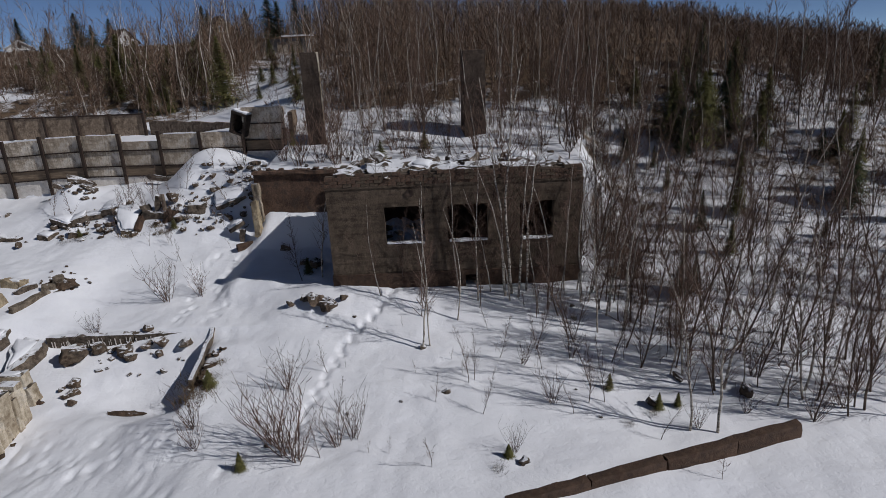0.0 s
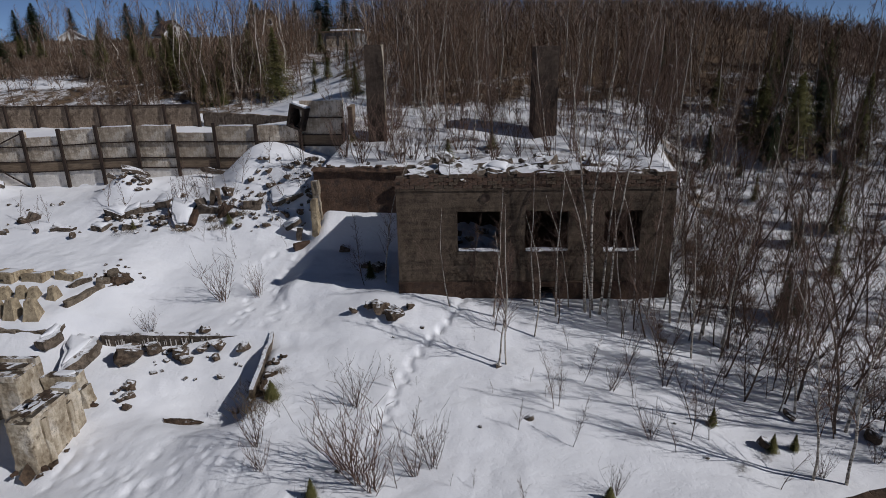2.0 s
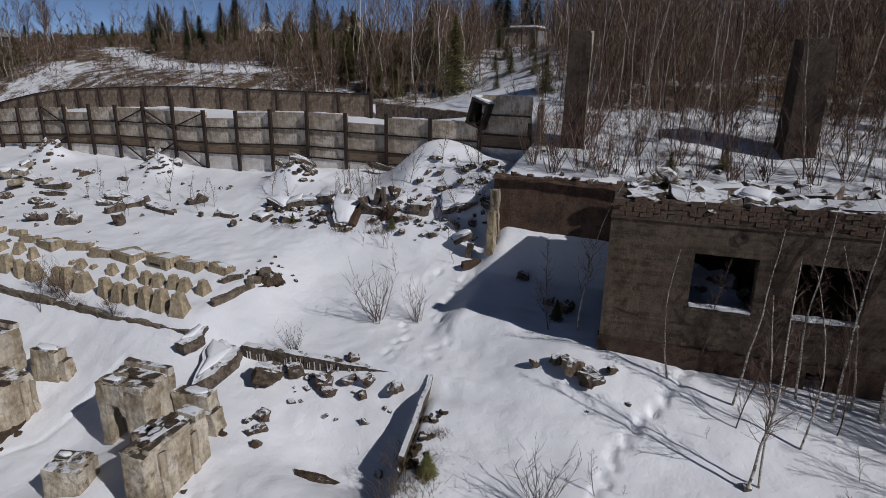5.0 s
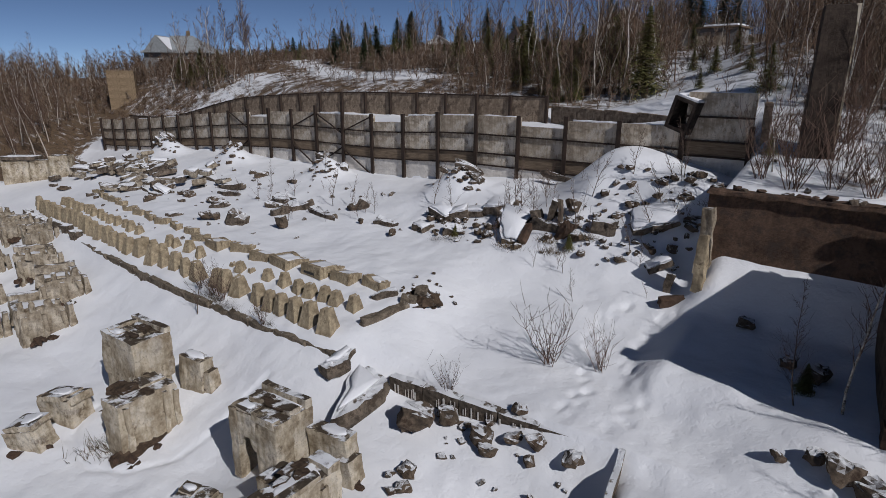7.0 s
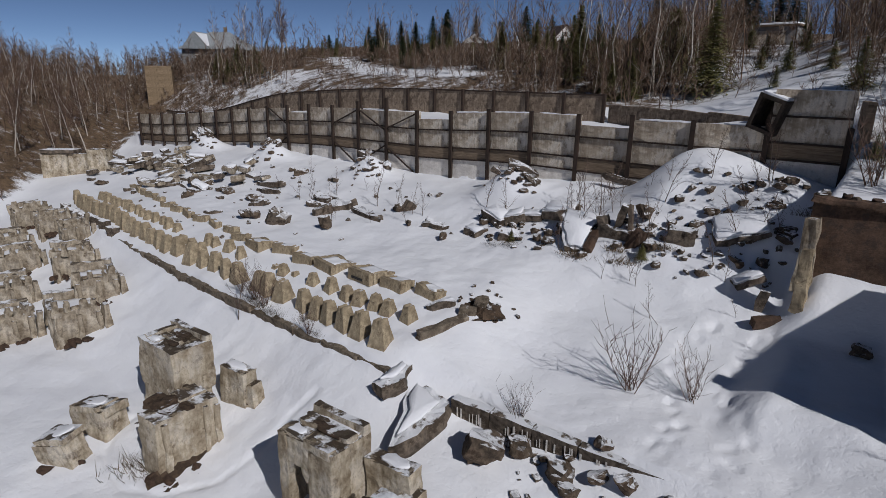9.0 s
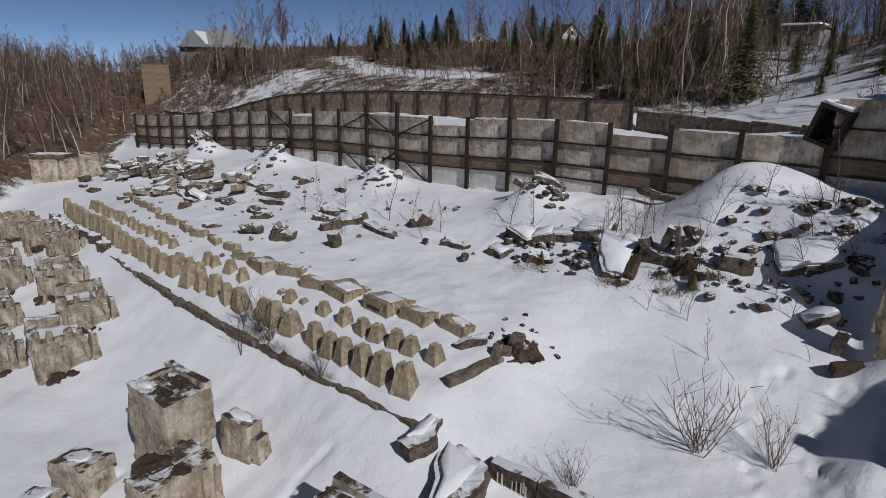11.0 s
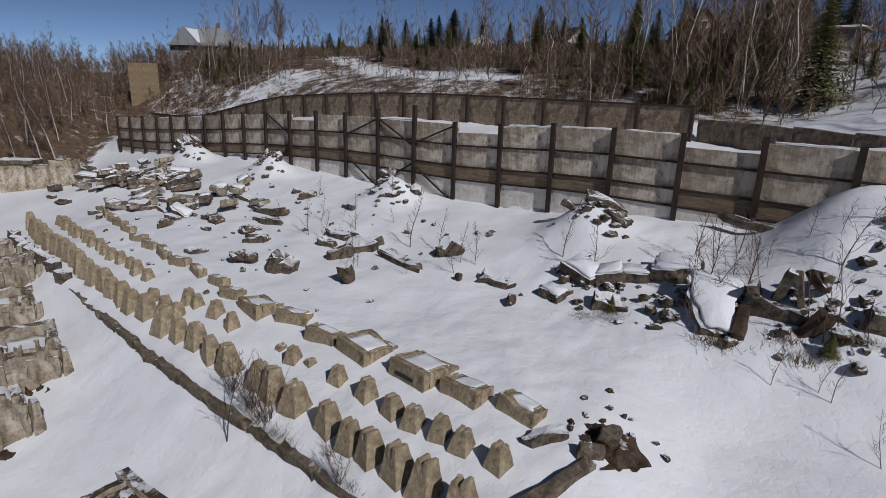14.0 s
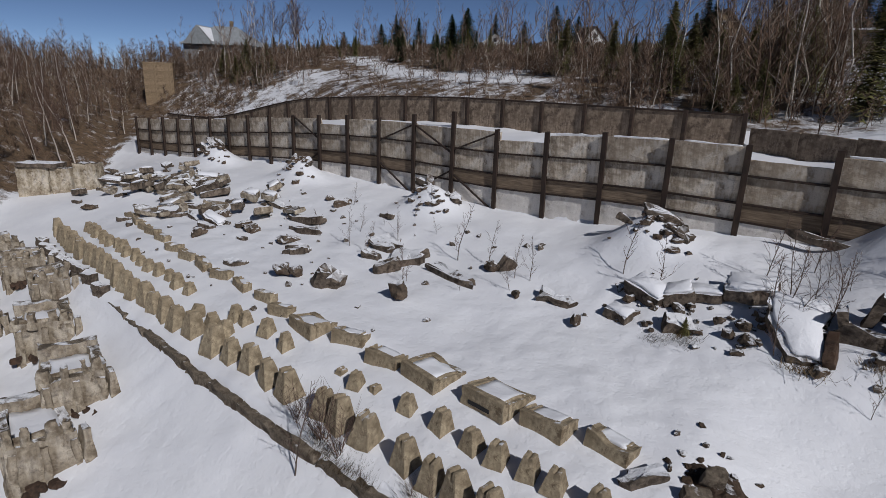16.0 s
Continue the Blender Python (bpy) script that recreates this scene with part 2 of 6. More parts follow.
def hull(rnd, sx, sy, sz, n=16, flat=0.0):
    """A broken lump: the hull of scattered points, with split faces for fine edges."""
    bm = bmesh.new()
    for _ in range(n):
        d = Vector((rnd.gauss(0, 1), rnd.gauss(0, 1), rnd.gauss(0, 1))).normalized()
        k = rnd.uniform(0.8, 1.0)
        m = max(abs(d.x), abs(d.y), abs(d.z))
        d = d.lerp(d / m, 0.65) * k
        bm.verts.new((d.x * sx / 2, d.y * sy / 2, max(d.z, -0.7) * sz / 2))
    r = bmesh.ops.convex_hull(bm, input=bm.verts)
    bmesh.ops.delete(bm, geom=list({g for g in r["geom_interior"] + r["geom_unused"] if isinstance(g, bmesh.types.BMVert)}), context="VERTS")
    bmesh.ops.triangulate(bm, faces=bm.faces[:])
    bmesh.ops.subdivide_edges(bm, edges=bm.edges[:], cuts=1 if max(sx, sy) < 0.5 else 2, use_grid_fill=True)
    k, o = min(sx, sy, sz), rnd.uniform(0, 50)
    for v in bm.verts:
        v.co += noise.noise_vector(v.co * (1.6 / k) + Vector((o, o, o))) * k * 0.2 + noise.noise_vector(v.co * (4.5 / k) + Vector((o, o, o))) * k * 0.09
    bm.verts.index_update()
    g = Geo().add([v.co for v in bm.verts], [[v.index for v in f.verts] for f in bm.faces])
    bm.free()
    return g


def plate(rnd, w, d, h):
    """A broken slab: an uneven outline with chipped rims."""
    n = 13
    g = Geo()
    rings = []
    ph = rnd.uniform(0, 6.3)
    out = []
    for k in range(n):
        a = ph + 2 * math.pi * (k + rnd.uniform(-0.3, 0.3)) / n
        c, s = math.cos(a), math.sin(a)
        m = max(abs(c), abs(s))
        q = (1 - 0.6) + 0.6 / m
        q *= rnd.uniform(0.62, 1.08)
        out.append((c * q * w / 2, s * q * d / 2))
    for z, k in ((-0.5, 0.93), (-0.1, 1.0), (0.36, 0.98), (0.5, 0.88)):
        rings.append([(x * k * rnd.uniform(0.95, 1.04), y * k * rnd.uniform(0.95, 1.04), (z + rnd.uniform(-0.09, 0.09)) * h) for x, y in out])
    for r0 in rings:
        g.v += r0
    for i in range(3):
        for k in range(n):
            k2 = (k + 1) % n
            g.f.append((i * n + k, i * n + k2, (i + 1) * n + k2, (i + 1) * n + k))
    g.add([(0, 0, 0.5 * h + 0.04 * w * rnd.uniform(-1, 1) * 0.5), (0, 0, -0.5 * h)], [])
    t = len(g.v) - 2
    for k in range(n):
        k2 = (k + 1) % n
        g.f += [(3 * n + k, 3 * n + k2, t), (k2, k, t + 1)]
    o = rnd.uniform(0, 60)
    g.v = [tuple(Vector(p) + noise.noise_vector(Vector(p) * 2.2 + Vector((o, o, o))) * min(h, 0.3) * 0.45) for p in g.v]
    return g


def worn_block(rnd, sx, sy, sz, cuts=4, wear=0.06, taper=0.0, seed=0.0, notch=()):
    """A cast block with chipped, uneven faces: a gridded box pushed about by noise. taper narrows the top."""
    bm = bmesh.new()
    bmesh.ops.create_cube(bm, size=1.0)
    bmesh.ops.subdivide_edges(bm, edges=bm.edges[:], cuts=cuts, use_grid_fill=True)
    for v in bm.verts:
        c = v.co
        k = 1 - taper * (c.z + 0.5)
        p = Vector((c.x * sx * k, c.y * sy * k, c.z * sz))
        edge = sum(abs(abs(a) - 0.5) < 1e-4 for a in c)
        q = p * 1.7 + Vector((seed, seed * 2, seed * 3))
        n = noise.noise_vector(q) * wear + noise.noise_vector(q * 3) * wear * 0.6
        if edge >= 2:
            p *= 1 - 0.035 * max(0.0, 0.35 + 1.3 * noise.noise(q * 2.9))
        for lo, hi, drop in notch:
            if c.z > 0.3 and lo < c.x < hi:
                p.z -= drop
        v.co = p + n
    bm.verts.index_update()
    g = Geo().add([v.co for v in bm.verts], [[v.index for v in f.verts] for f in bm.faces])
    bm.free()
    return g


def shard(rnd, outline, thick, grow=1.0, round_off=0.0):
    """A thick broken plate on a free outline: edges chipped, sides uneven."""
    pts = []
    for (ax, ay), (bx, by) in zip(outline, outline[1:] + outline[:1]):
        for k in range(4):
            u = k / 4
            j = 0.0 if k == 0 else 0.05 * math.hypot(bx - ax, by - ay)
            pts.append(((ax + (bx - ax) * u + rnd.uniform(-j, j)) * grow, (ay + (by - ay) * u + rnd.uniform(-j, j)) * grow))
    n = len(pts)
    g = Geo()
    rings = ((-0.5, 0.96), (-0.15, 1.0), (0.2, 0.98), (0.5, 0.95 - round_off))
    for z, k in rings:
        g.v += [(x * k * rnd.uniform(0.97, 1.03), y * k * rnd.uniform(0.97, 1.03), (z + rnd.uniform(-0.08, 0.08)) * thick) for x, y in pts]
    for i in range(3):
        g.f += [(i * n + k, i * n + (k + 1) % n, (i + 1) * n + (k + 1) % n, (i + 1) * n + k) for k in range(n)]
    g.v += [(0, 0, 0.5 * thick), (0, 0, -0.5 * thick)]
    for k in range(n):
        g.f += [(3 * n + k, 3 * n + (k + 1) % n, 4 * n), ((k + 1) % n, k, 4 * n + 1)]
    o = rnd.uniform(0, 60)
    g.v = [tuple(Vector(p) + noise.noise_vector(Vector(p) * 2.4 + Vector((o, o, o))) * min(thick, 0.4) * 0.22) for p in g.v]
    return g


# ---- the lie of the land ----
def sstep(a, b, v):
    t = np.clip((v - a) / (b - a), 0, 1)
    return t * t * (3 - 2 * t)


def bell(x, y, cx, cy, rx, ry):
    return np.exp(-((x - cx) / rx) ** 2 - ((y - cy) / ry) ** 2)


FX, FY, FK = -5.7, 24.6, 0.11           # the facade's line in the plan: y = FY + FK * (x - FX)
ROAD_X, ROAD_Y = (-130, -116, -96, -76, -65, -52, -44, -36), (92, 84, 75, 65.5, 60.5, 57.5, 56, 55)
WALL_Y = 38.3                            # the long retaining wall


def drop(x):
    return 2.6 * sstep(-42, -86, x)      # the ground and the wall sink towards the far end


def curb_y(x):
    return 20.75 + 0.12 * np.sin(x * 0.25) + 0.0045 * np.clip(-38 - x, 0, 60) ** 2


def bank_way(x, y):
    """Metres past the toe of the brown bank at the far end."""
    return -0.63 * (x + 84.7) - 0.777 * (y - 38.4)


def crest_cut(v, top):
    """Lets a slope round off softly at a height."""
    return np.minimum(v, top) - 0.9 * np.log1p(np.exp(-np.abs(top - v) / 0.9))


def ground(x, y):
    x, y = np.asarray(x, float), np.asarray(y, float)
    left = np.interp(y, (-40, 6, 12, 16, 19, 20.6, 21.0, 23, 25, 28, 31, 34, 38), (-3.6, -3.4, -3.0, -2.6, -1.5, -0.5, -0.1, 0.42, 0.85, 1.15, 1.5, 2.05, 2.6))
    low = np.interp(y, (-40, 12, 16, 19, 21, 23, 25, 28, 31, 34, 38), (-3.6, -3.0, -2.4, -1.6, -1.05, -0.5, 0.05, 0.8, 1.35, 2.0, 2.6))
    mid = np.interp(y, (-40, 8, 14, 18, 21.5, 22.3, 25, 28, 31, 34, 38), (-2.0, -1.7, -1.8, -1.6, -1.05, -0.4, -0.15, 0.5, 1.3, 2.6, 4.2))
    yard = np.interp(y, (-40, 10, 16, 20, 22, 24.5, 27, 31), (-1.2, -1.1, -1.05, -0.75, -0.3, 0.45, 0.65, 0.8))
    yard = yard + 0.3 * bell(x, y, -5.5, 25.5, 3.2, 3.0) - 0.3 * sstep(2, 9, x) * sstep(24, 20, y)
    k = sstep(-22, -18, x)
    z = np.where(np.abs(x + 60) < 999, left + (low - left) * sstep(-46, -58, x), left)
    z = z + (mid - z) * k
    near = sstep(22.5, 20.5, y) * sstep(12.5, 15, y)
    z = z + (yard - z) * (sstep(-11.5, -6.5, x) * (1 - near) + sstep(-11.0 - 2.5 * sstep(18.2, 15.5, y), -9.9, x + 0.22 * (y - 19.2)) * near)
    z = z - 1.7 * sstep(-52, -86, x) * sstep(22, 34, y) - 2.6 * sstep(-68, -90, x) * sstep(40, 33, y)
    z = z + 0.95 * sstep(-34, -24, x) * sstep(-10, -16, x) * sstep(32, 37, y)
    z = z - 0.75 * sstep(-10.25, -10.55, x + 0.22 * (y - 19.2)) * sstep(22.3, 18.0, y) * sstep(16.2, 18.4, y) * sstep(-17, -12.5, x)
    z = z - 0.55 * bell(x, y, -17.4, 14.0, 3.2, 2.6)
    # heaps against the wall, and the broken bank beside the bay
    bay = np.interp(y, (24.5, 27, 29.4, 31.2, 31.8), (0.6, 0.75, 1.2, 2.7, 2.9))
    z = z + (np.maximum(bay, z) - z) * sstep(-12.6, -11.2, x) * sstep(-5.0, -5.6, x) * sstep(24, 26, y)
    z = z + 1.05 * bell(x, y, -17.6, 36.9, 2.4, 2.1) + 0.12 * np.sin(x * 2.3) * np.sin(y * 2.9) * bell(x, y, -15.5, 34.5, 4, 3) + 1.25 * bell(x, y, -13.4, 35.2, 2.2, 2.2) + 0.8 * bell(x, y, -16.5, 32.5, 4.5, 1.8)
    z = z + 1.15 * bell(x, y, -27.3, 36.0, 1.5, 1.2) + 1.2 * bell(x, y, -39.6, 36.4, 1.5, 1.1) + 1.2 * bell(x, y, -51.8, 36.4, 1.7, 1.1) + 1.6 * bell(x, y, -63, 36.4, 1.9, 1.3)
    z = z + 0.5 * bell(x, y, -60, 31, 5, 3) + 0.35 * bell(x, y, -23, 33.5, 6, 2.0)
    # the upper land
    hill = np.interp(y, (30, 36.5, 40, 48, 57, 70, 89, 120, 200, 400), (5.0, 6.2, 7.2, 10.0, 12.2, 13.8, 15.0, 16.0, 12.0, 4.0))
    hill = hill + 0.8 * sstep(0, 14, x) * sstep(40, 60, y) - 6.5 * sstep(15, 46, x) * sstep(40, 62, y)
    ter = np.interp(y, (38, 40, 45.3, 45.7, 50, 55, 70, 89, 130, 200, 400), (6.0, 6.05, 6.25, 7.1, 7.5, 9.0, 11.6, 13.2, 17.0, 13.0, 4.0))
    ter = ter - drop(x) * 0.9 * sstep(75, 40, y) - 1.6 * sstep(-62, -82, x) * sstep(62, 50, y)
    ter = ter - 5.5 * sstep(-124, -150, x)
    up = ter + (hill - ter) * sstep(-24, -12, x) * sstep(39, 42, y) + (hill - ter) * sstep(-13, -12, x) * (1 - sstep(39, 42, y))
    edge = np.where(x < FX, 31.6, FY + FK * (x - FX) + 5.6)
    b_mid = sstep(edge - 0.1, edge + 0.3, y)
    b_right = sstep(25, 43, y + 0.25 * (x - 12))
    b_left = sstep(WALL_Y - 0.05, WALL_Y + 0.15, y)
    b_left = b_left + (sstep(34, 56, y) - b_left) * sstep(-83.5, -86.5, x)
    b_mid = b_mid + (b_left - b_mid) * sstep(-11.7, -12.3, x)
    b = b_mid + (b_right - b_mid) * sstep(7.2, 9.5, x)
    z = z + (up - z) * b
    # the bank beyond the far end of the wall, and the land beyond
    d = bank_way(x, y)
    crest = 7.3 + 0.7 * np.sin(0.13 * x - 0.21 * y + 1.0) + 0.45 * np.sin(0.37 * x + 0.29 * y)
    rise = -1.2 + crest_cut(0.46 * d + 0.4 * np.sin(x * 0.31 + y * 0.17), crest + 1.2)
    z = z + (np.maximum(z, rise) - z) * sstep(0, 3, d) * sstep(-46, -60, x)
    far = np.hypot(x + 20, y - 30)
    z = z + (1.0 - z) * sstep(170, 420, far)
    return z


def lumps(x, y):
    return 0.16 * noise.noise(Vector((x * 0.22, y * 0.22, 3))) + 0.07 * noise.noise(Vector((x * 0.7, y * 0.7, 9))) + 0.03 * noise.noise(Vector((x * 1.9, y * 1.9, 5)))


def floor_z(x, y):
    return float(ground(x, y)) + lumps(x, y)


def spread(lo, hi, near_lo, near_hi, step, grow=1.16):
    a, d = [near_lo], step
    while a[-1] > lo:
        d *= grow
        a.append(a[-1] - d)
    b, d = [near_hi], step
    while b[-1] < hi:
        d *= grow
        b.append(b[-1] + d)
    return np.array(sorted(a[1:]) + list(np.arange(near_lo, near_hi, step)) + b)


def chute_x(y):
    """The middle of the bare snowy run on the slope."""
    return -18.4 - 0.2 * (y - 47)


def road_y(x):
    """The middle of the snowy track above the terrace."""
    return np.interp(x, ROAD_X, ROAD_Y)


def build_ground():
    xs, ys = spread(-1800, 1800, -52, 18, 0.3, 1.07), spread(-1500, 2200, 11.5, 46, 0.3, 1.07)
    xs = np.unique(np.round(np.concatenate([xs, np.arange(-29.5, -21.5, 0.16), np.arange(-16, 0.5, 0.12)]), 3))
    ys = np.unique(np.round(np.concatenate([ys, np.arange(13.5, 31, 0.12)]), 3))
    X, Y = np.meshgrid(xs, ys)
    Z = ground(X, Y)
    nx, ny = len(xs), len(ys)
    v = [(X[j, i], Y[j, i], Z[j, i] + lumps(X[j, i], Y[j, i])) for j in range(ny) for i in range(nx)]
    # trodden snow: a winding line of footprints to the building, a broad trampled way to the bay
    r = random.Random(5)
    arr = np.array(v)
    trail = ((-4.9, 14.5), (-4.8, 16.8), (-4.6, 19.0), (-4.4, 21.0), (-3.8, 22.3), (-3.1, 23.6), (-2.7, 25.2))
    broad = ((-12.3, 23.0), (-12.4, 24.5), (-13.2, 26.0), (-13.6, 28.0), (-13.0, 29.6))
    steps = []
    for line, per, wide in ((trail, 5, 0.1), (broad, 16, 0.8)):
        for (ax, ay), (bx, by) in zip(line, line[1:]):
            for i in range(per):
                s = (i + r.random() * 0.4) / per
                side = wide * (1 if i % 2 else -1) * r.uniform(0.6, 1.3)
                steps.append((ax + (bx - ax) * s + side, ay + (by - ay) * s + r.uniform(-wide, wide) * 0.5))
    for cx, cy in ((-15.0, 15.2), (-12.0, 14.2), (-9.4, 13.4), (-12.2, 12.9), (-10.6, 14.8), (-8.6, 12.4), (-13.6, 13.6)):      # trampled patches by the blocks
        for _ in range(14):
            steps.append((cx + r.gauss(0, 0.8), cy + r.gauss(0, 0.6)))
    # a thin track winding round the big block
    ring = ((-28.5, 15.6), (-28.3, 14.8), (-27.4, 14.2), (-26.6, 14.0), (-25.3, 13.9), (-24.1, 14.6), (-23.4, 15.8), (-23.1, 17.3), (-23.4, 18.6), (-23.2, 19.6))
    for (ax, ay), (bx, by) in zip(ring, ring[1:]):
        for k in range(14):
            u = k / 14
            cx, cy = ax + (bx - ax) * u, ay + (by - ay) * u
            near = (np.abs(arr[:, 0] - cx) < 0.5) & (np.abs(arr[:, 1] - cy) < 0.5)
            q = arr[near]
            arr[near, 2] = q[:, 2] - 0.028 * np.exp(-((q[:, 0] - cx) ** 2 + (q[:, 1] - cy) ** 2) / 0.016)
    for cx, cy in steps:
        near = (np.abs(arr[:, 0] - cx) < 0.8) & (np.abs(arr[:, 1] - cy) < 0.8)
        q = arr[near]
        d = ((q[:, 0] - cx) / 0.14) ** 2 + ((q[:, 1] - cy) / 0.2) ** 2
        arr[near, 2] = q[:, 2] - (0.13 if cx > -8 else 0.05) * np.exp(-d) + 0.004 * np.exp(-(np.sqrt(d) - 1.6) ** 2 * 3)
    f = [(j * nx + i, j * nx + i + 1, (j + 1) * nx + i + 1, (j + 1) * nx + i) for j in range(ny - 1) for i in range(nx - 1)]
    g = Geo()
    g.v, g.f = [tuple(p) for p in arr.tolist()], f
    ob = part("ground", g, M["snow"], None, "", True)
    x, y = arr[:, 0], arr[:, 1]
    lit = (0.3 * sstep(35.5, 39.0, y) + 0.32 * sstep(40.0, 44, y) + 0.09 * sstep(46, 52, y)) * sstep(-13, -9, x)
    lit = np.maximum(lit, 0.60 * sstep(47.5, 52, y) * sstep(-60, -48, x))
    lit = np.maximum(lit, 0.5 * sstep(43, 48, y) * sstep(-19, -13, x))
    lit = np.maximum(lit, 0.46 * sstep(31.8, 33, y) * sstep(-12.6, -11.8, x) * sstep(12, 8, x))
    lit = np.maximum(lit, 0.62 * sstep(58, 63, y))
    lit = np.maximum(lit, 0.56 * sstep(47, 50, y) * sstep(-80, -86, x))
    lit = np.maximum(lit, (0.42 + 0.13 * sstep(-36, -28, x)) * sstep(45.6, 46.6, y) * sstep(58, 53, y))
    lit = np.maximum(lit, 0.53 * sstep(6.5, 8, x + 0.8 * np.clip(25 - y, 0, 5)) * sstep(20, 25, y) + 0.12 * sstep(6, 12, x) * sstep(46, 60, y))
    lit = np.maximum(lit, 0.64 * sstep(-0.5, 2.5, bank_way(x, y)) * sstep(-46, -60, x))
    lit = np.maximum(lit, 0.43 * sstep(38.6, 39.2, y) * sstep(46, 45.5, y) * sstep(-44, -60, x))
    lit = np.maximum(lit, (0.57 - 0.1 * bell(x, y, -83, 60, 6, 12)) * sstep(47, 48.5, y) * sstep(-30, -36, x) * sstep(road_y(x) + 1, road_y(x) - 1, y))
    lit = lit - 0.14 * bell(x, y, chute_x(y), 62, 4.2, 24) - 0.34 * sstep(-42, -50, x) * sstep(-92, -86, x) * bell(x, y, x, road_y(x), 1, 1.1)
    across = np.abs((x - 11.8) * 0.69 + (y - 36.2) * 0.72)
    lit = lit - 0.5 * np.exp(-(across / 1.1) ** 2) * sstep(9, 12, x) * sstep(30, 22, x) - 0.22 * bell(x, y, 21, 43, 5, 3.5) - 0.15 * sstep(8, 12, x) * sstep(34, 28, y)
    layer = ob.data.attributes.new("litter", "FLOAT", "POINT")
    layer.data.foreach_set("value", np.clip(lit, 0, 1).astype(np.float32))
    tagged(ob, "snow-covered ground, trodden and drifted, rising to a hill", "snow", kind="structure")


build_ground()

# ---- the long retaining wall ----
def wall_top(x):
    return 7.1 - 0.94 * drop(x) - 0.42 * float(sstep(-27, -38, x))


def make_wall():
    r = random.Random(11)
    root = tagged(new("wall_north"), "long grey concrete retaining wall with rusted iron posts", "retaining wall", kind="structure")
    xs = [-12.3, -15.3] + [-18.5 - 3.02 * i for i in range(22)]
    post = Geo().box(0, 0, 0, 0.1, 0.24, 1.0)
    post.box(0.0, -0.11, 0, 0.24, 0.04, 1.0)
    post_mesh = post.mesh("post", M["rust"])
    for i, x in enumerate(xs):
        z1 = wall_top(x) + (0.1 if i not in (9, 10) else (0.8 if i == 9 else 0.45)) + r.uniform(-0.05, 0.08)
        z0 = float(ground(x, WALL_Y - 0.5)) - 0.5
        p = part("post", post_mesh, None, root)
        p.location, p.scale = (x, WALL_Y - 0.2, (z0 + z1) / 2), (1, 1, z1 - z0)
        p.rotation_euler = (r.uniform(-0.01, 0.01), r.uniform(-0.012, 0.012), 0)
    for i, (a, b) in enumerate(zip(xs, xs[1:])):
        cx, w = (a + b) / 2, abs(a - b) - 0.02
        zt = wall_top(cx)
        rise = (wall_top(a) - wall_top(b)) / (a - b)
        if i < 1:
            zt += 1.6
        tilt = Matrix.Rotation(-math.atan(rise), 3, "Y")
        rows = ((1.15, "panel"), (1.12, "panel"), (0.72, "board"), (1.6, "lowpanel"), (1.6, "lowpanel"))
        gone = 0.45 if i in (3, 7, 12) else 0.0
        for k, (h, m) in enumerate(rows):
            hh = h - (gone + r.uniform(0, 0.1) if k == 0 else 0)
            if k == 2 and i % 5 == 4:
                m = "panel"
            g = worn_block(r, w, 0.22 + r.uniform(0, 0.05), hh - 0.05, 6, 0.03, seed=r.uniform(0, 90))
            p = part("panel", g, M[m], root)
            p.location, p.rotation_euler = (cx, WALL_Y + 0.02 + r.uniform(-0.03, 0.03) - 0.02 * (k == 2), zt - (h - hh) - hh / 2), (0, -math.atan(rise), 0)
            if k in (0, 1, 2):
                rail = Geo().box(0, 0, 0, w, 0.12, 0.085)
                q = part("rail", rail, M["rust"], root)
                q.location, q.rotation_euler = (cx, WALL_Y - 0.13, zt - h), (0, -math.atan(rise), 0)
            zt -= h
        if gone == 0 and r.random() < 0.5:
            cap = worn_block(r, w * r.uniform(0.4, 0.95), 0.2, 0.08, 8, 0.05, seed=i)
            q = part("snow_cap", cap, M["snow"], root, "thin strip of old snow")
            q.location, q.rotation_euler = (cx, WALL_Y + 0.06, wall_top(cx) + (1.6 if i < 1 else 0) - 0.05), (0, -math.atan(rise), 0)
    for i, up in ((8, 1), (9, 0), (10, 1), (13, 0)):      # slanting braces between posts
        x0, x1 = xs[i], xs[i + 1]
        zt = wall_top(x0)
        g = Geo().tube([(x0, WALL_Y - 0.22, zt - (0.1 if up else 1.5)), (x1, WALL_Y - 0.22, zt - (1.3 if up else 0.1))], [0.06, 0.06], 4)
        part("brace", g, M["rust"], root)
        g = Geo().tube([(x0, WALL_Y - 0.24, zt - (4.3 if up else 2.4)), (x1, WALL_Y - 0.24, zt - (2.6 if up else 4.0))], [0.06, 0.06], 4)
        part("brace", g, M["rust"], root)
    # the short return at its end
    for k in range(3):
        g = worn_block(r, 0.3, 2.6, 1.1, 2, 0.02, seed=k)
        p = part("panel", g, M["board" if k < 2 else "panel"], root)
        p.location, p.rotation_euler = (-12.0, WALL_Y + 0.9, 7.7 - 1.1 * k), (0, 0, radians(12))


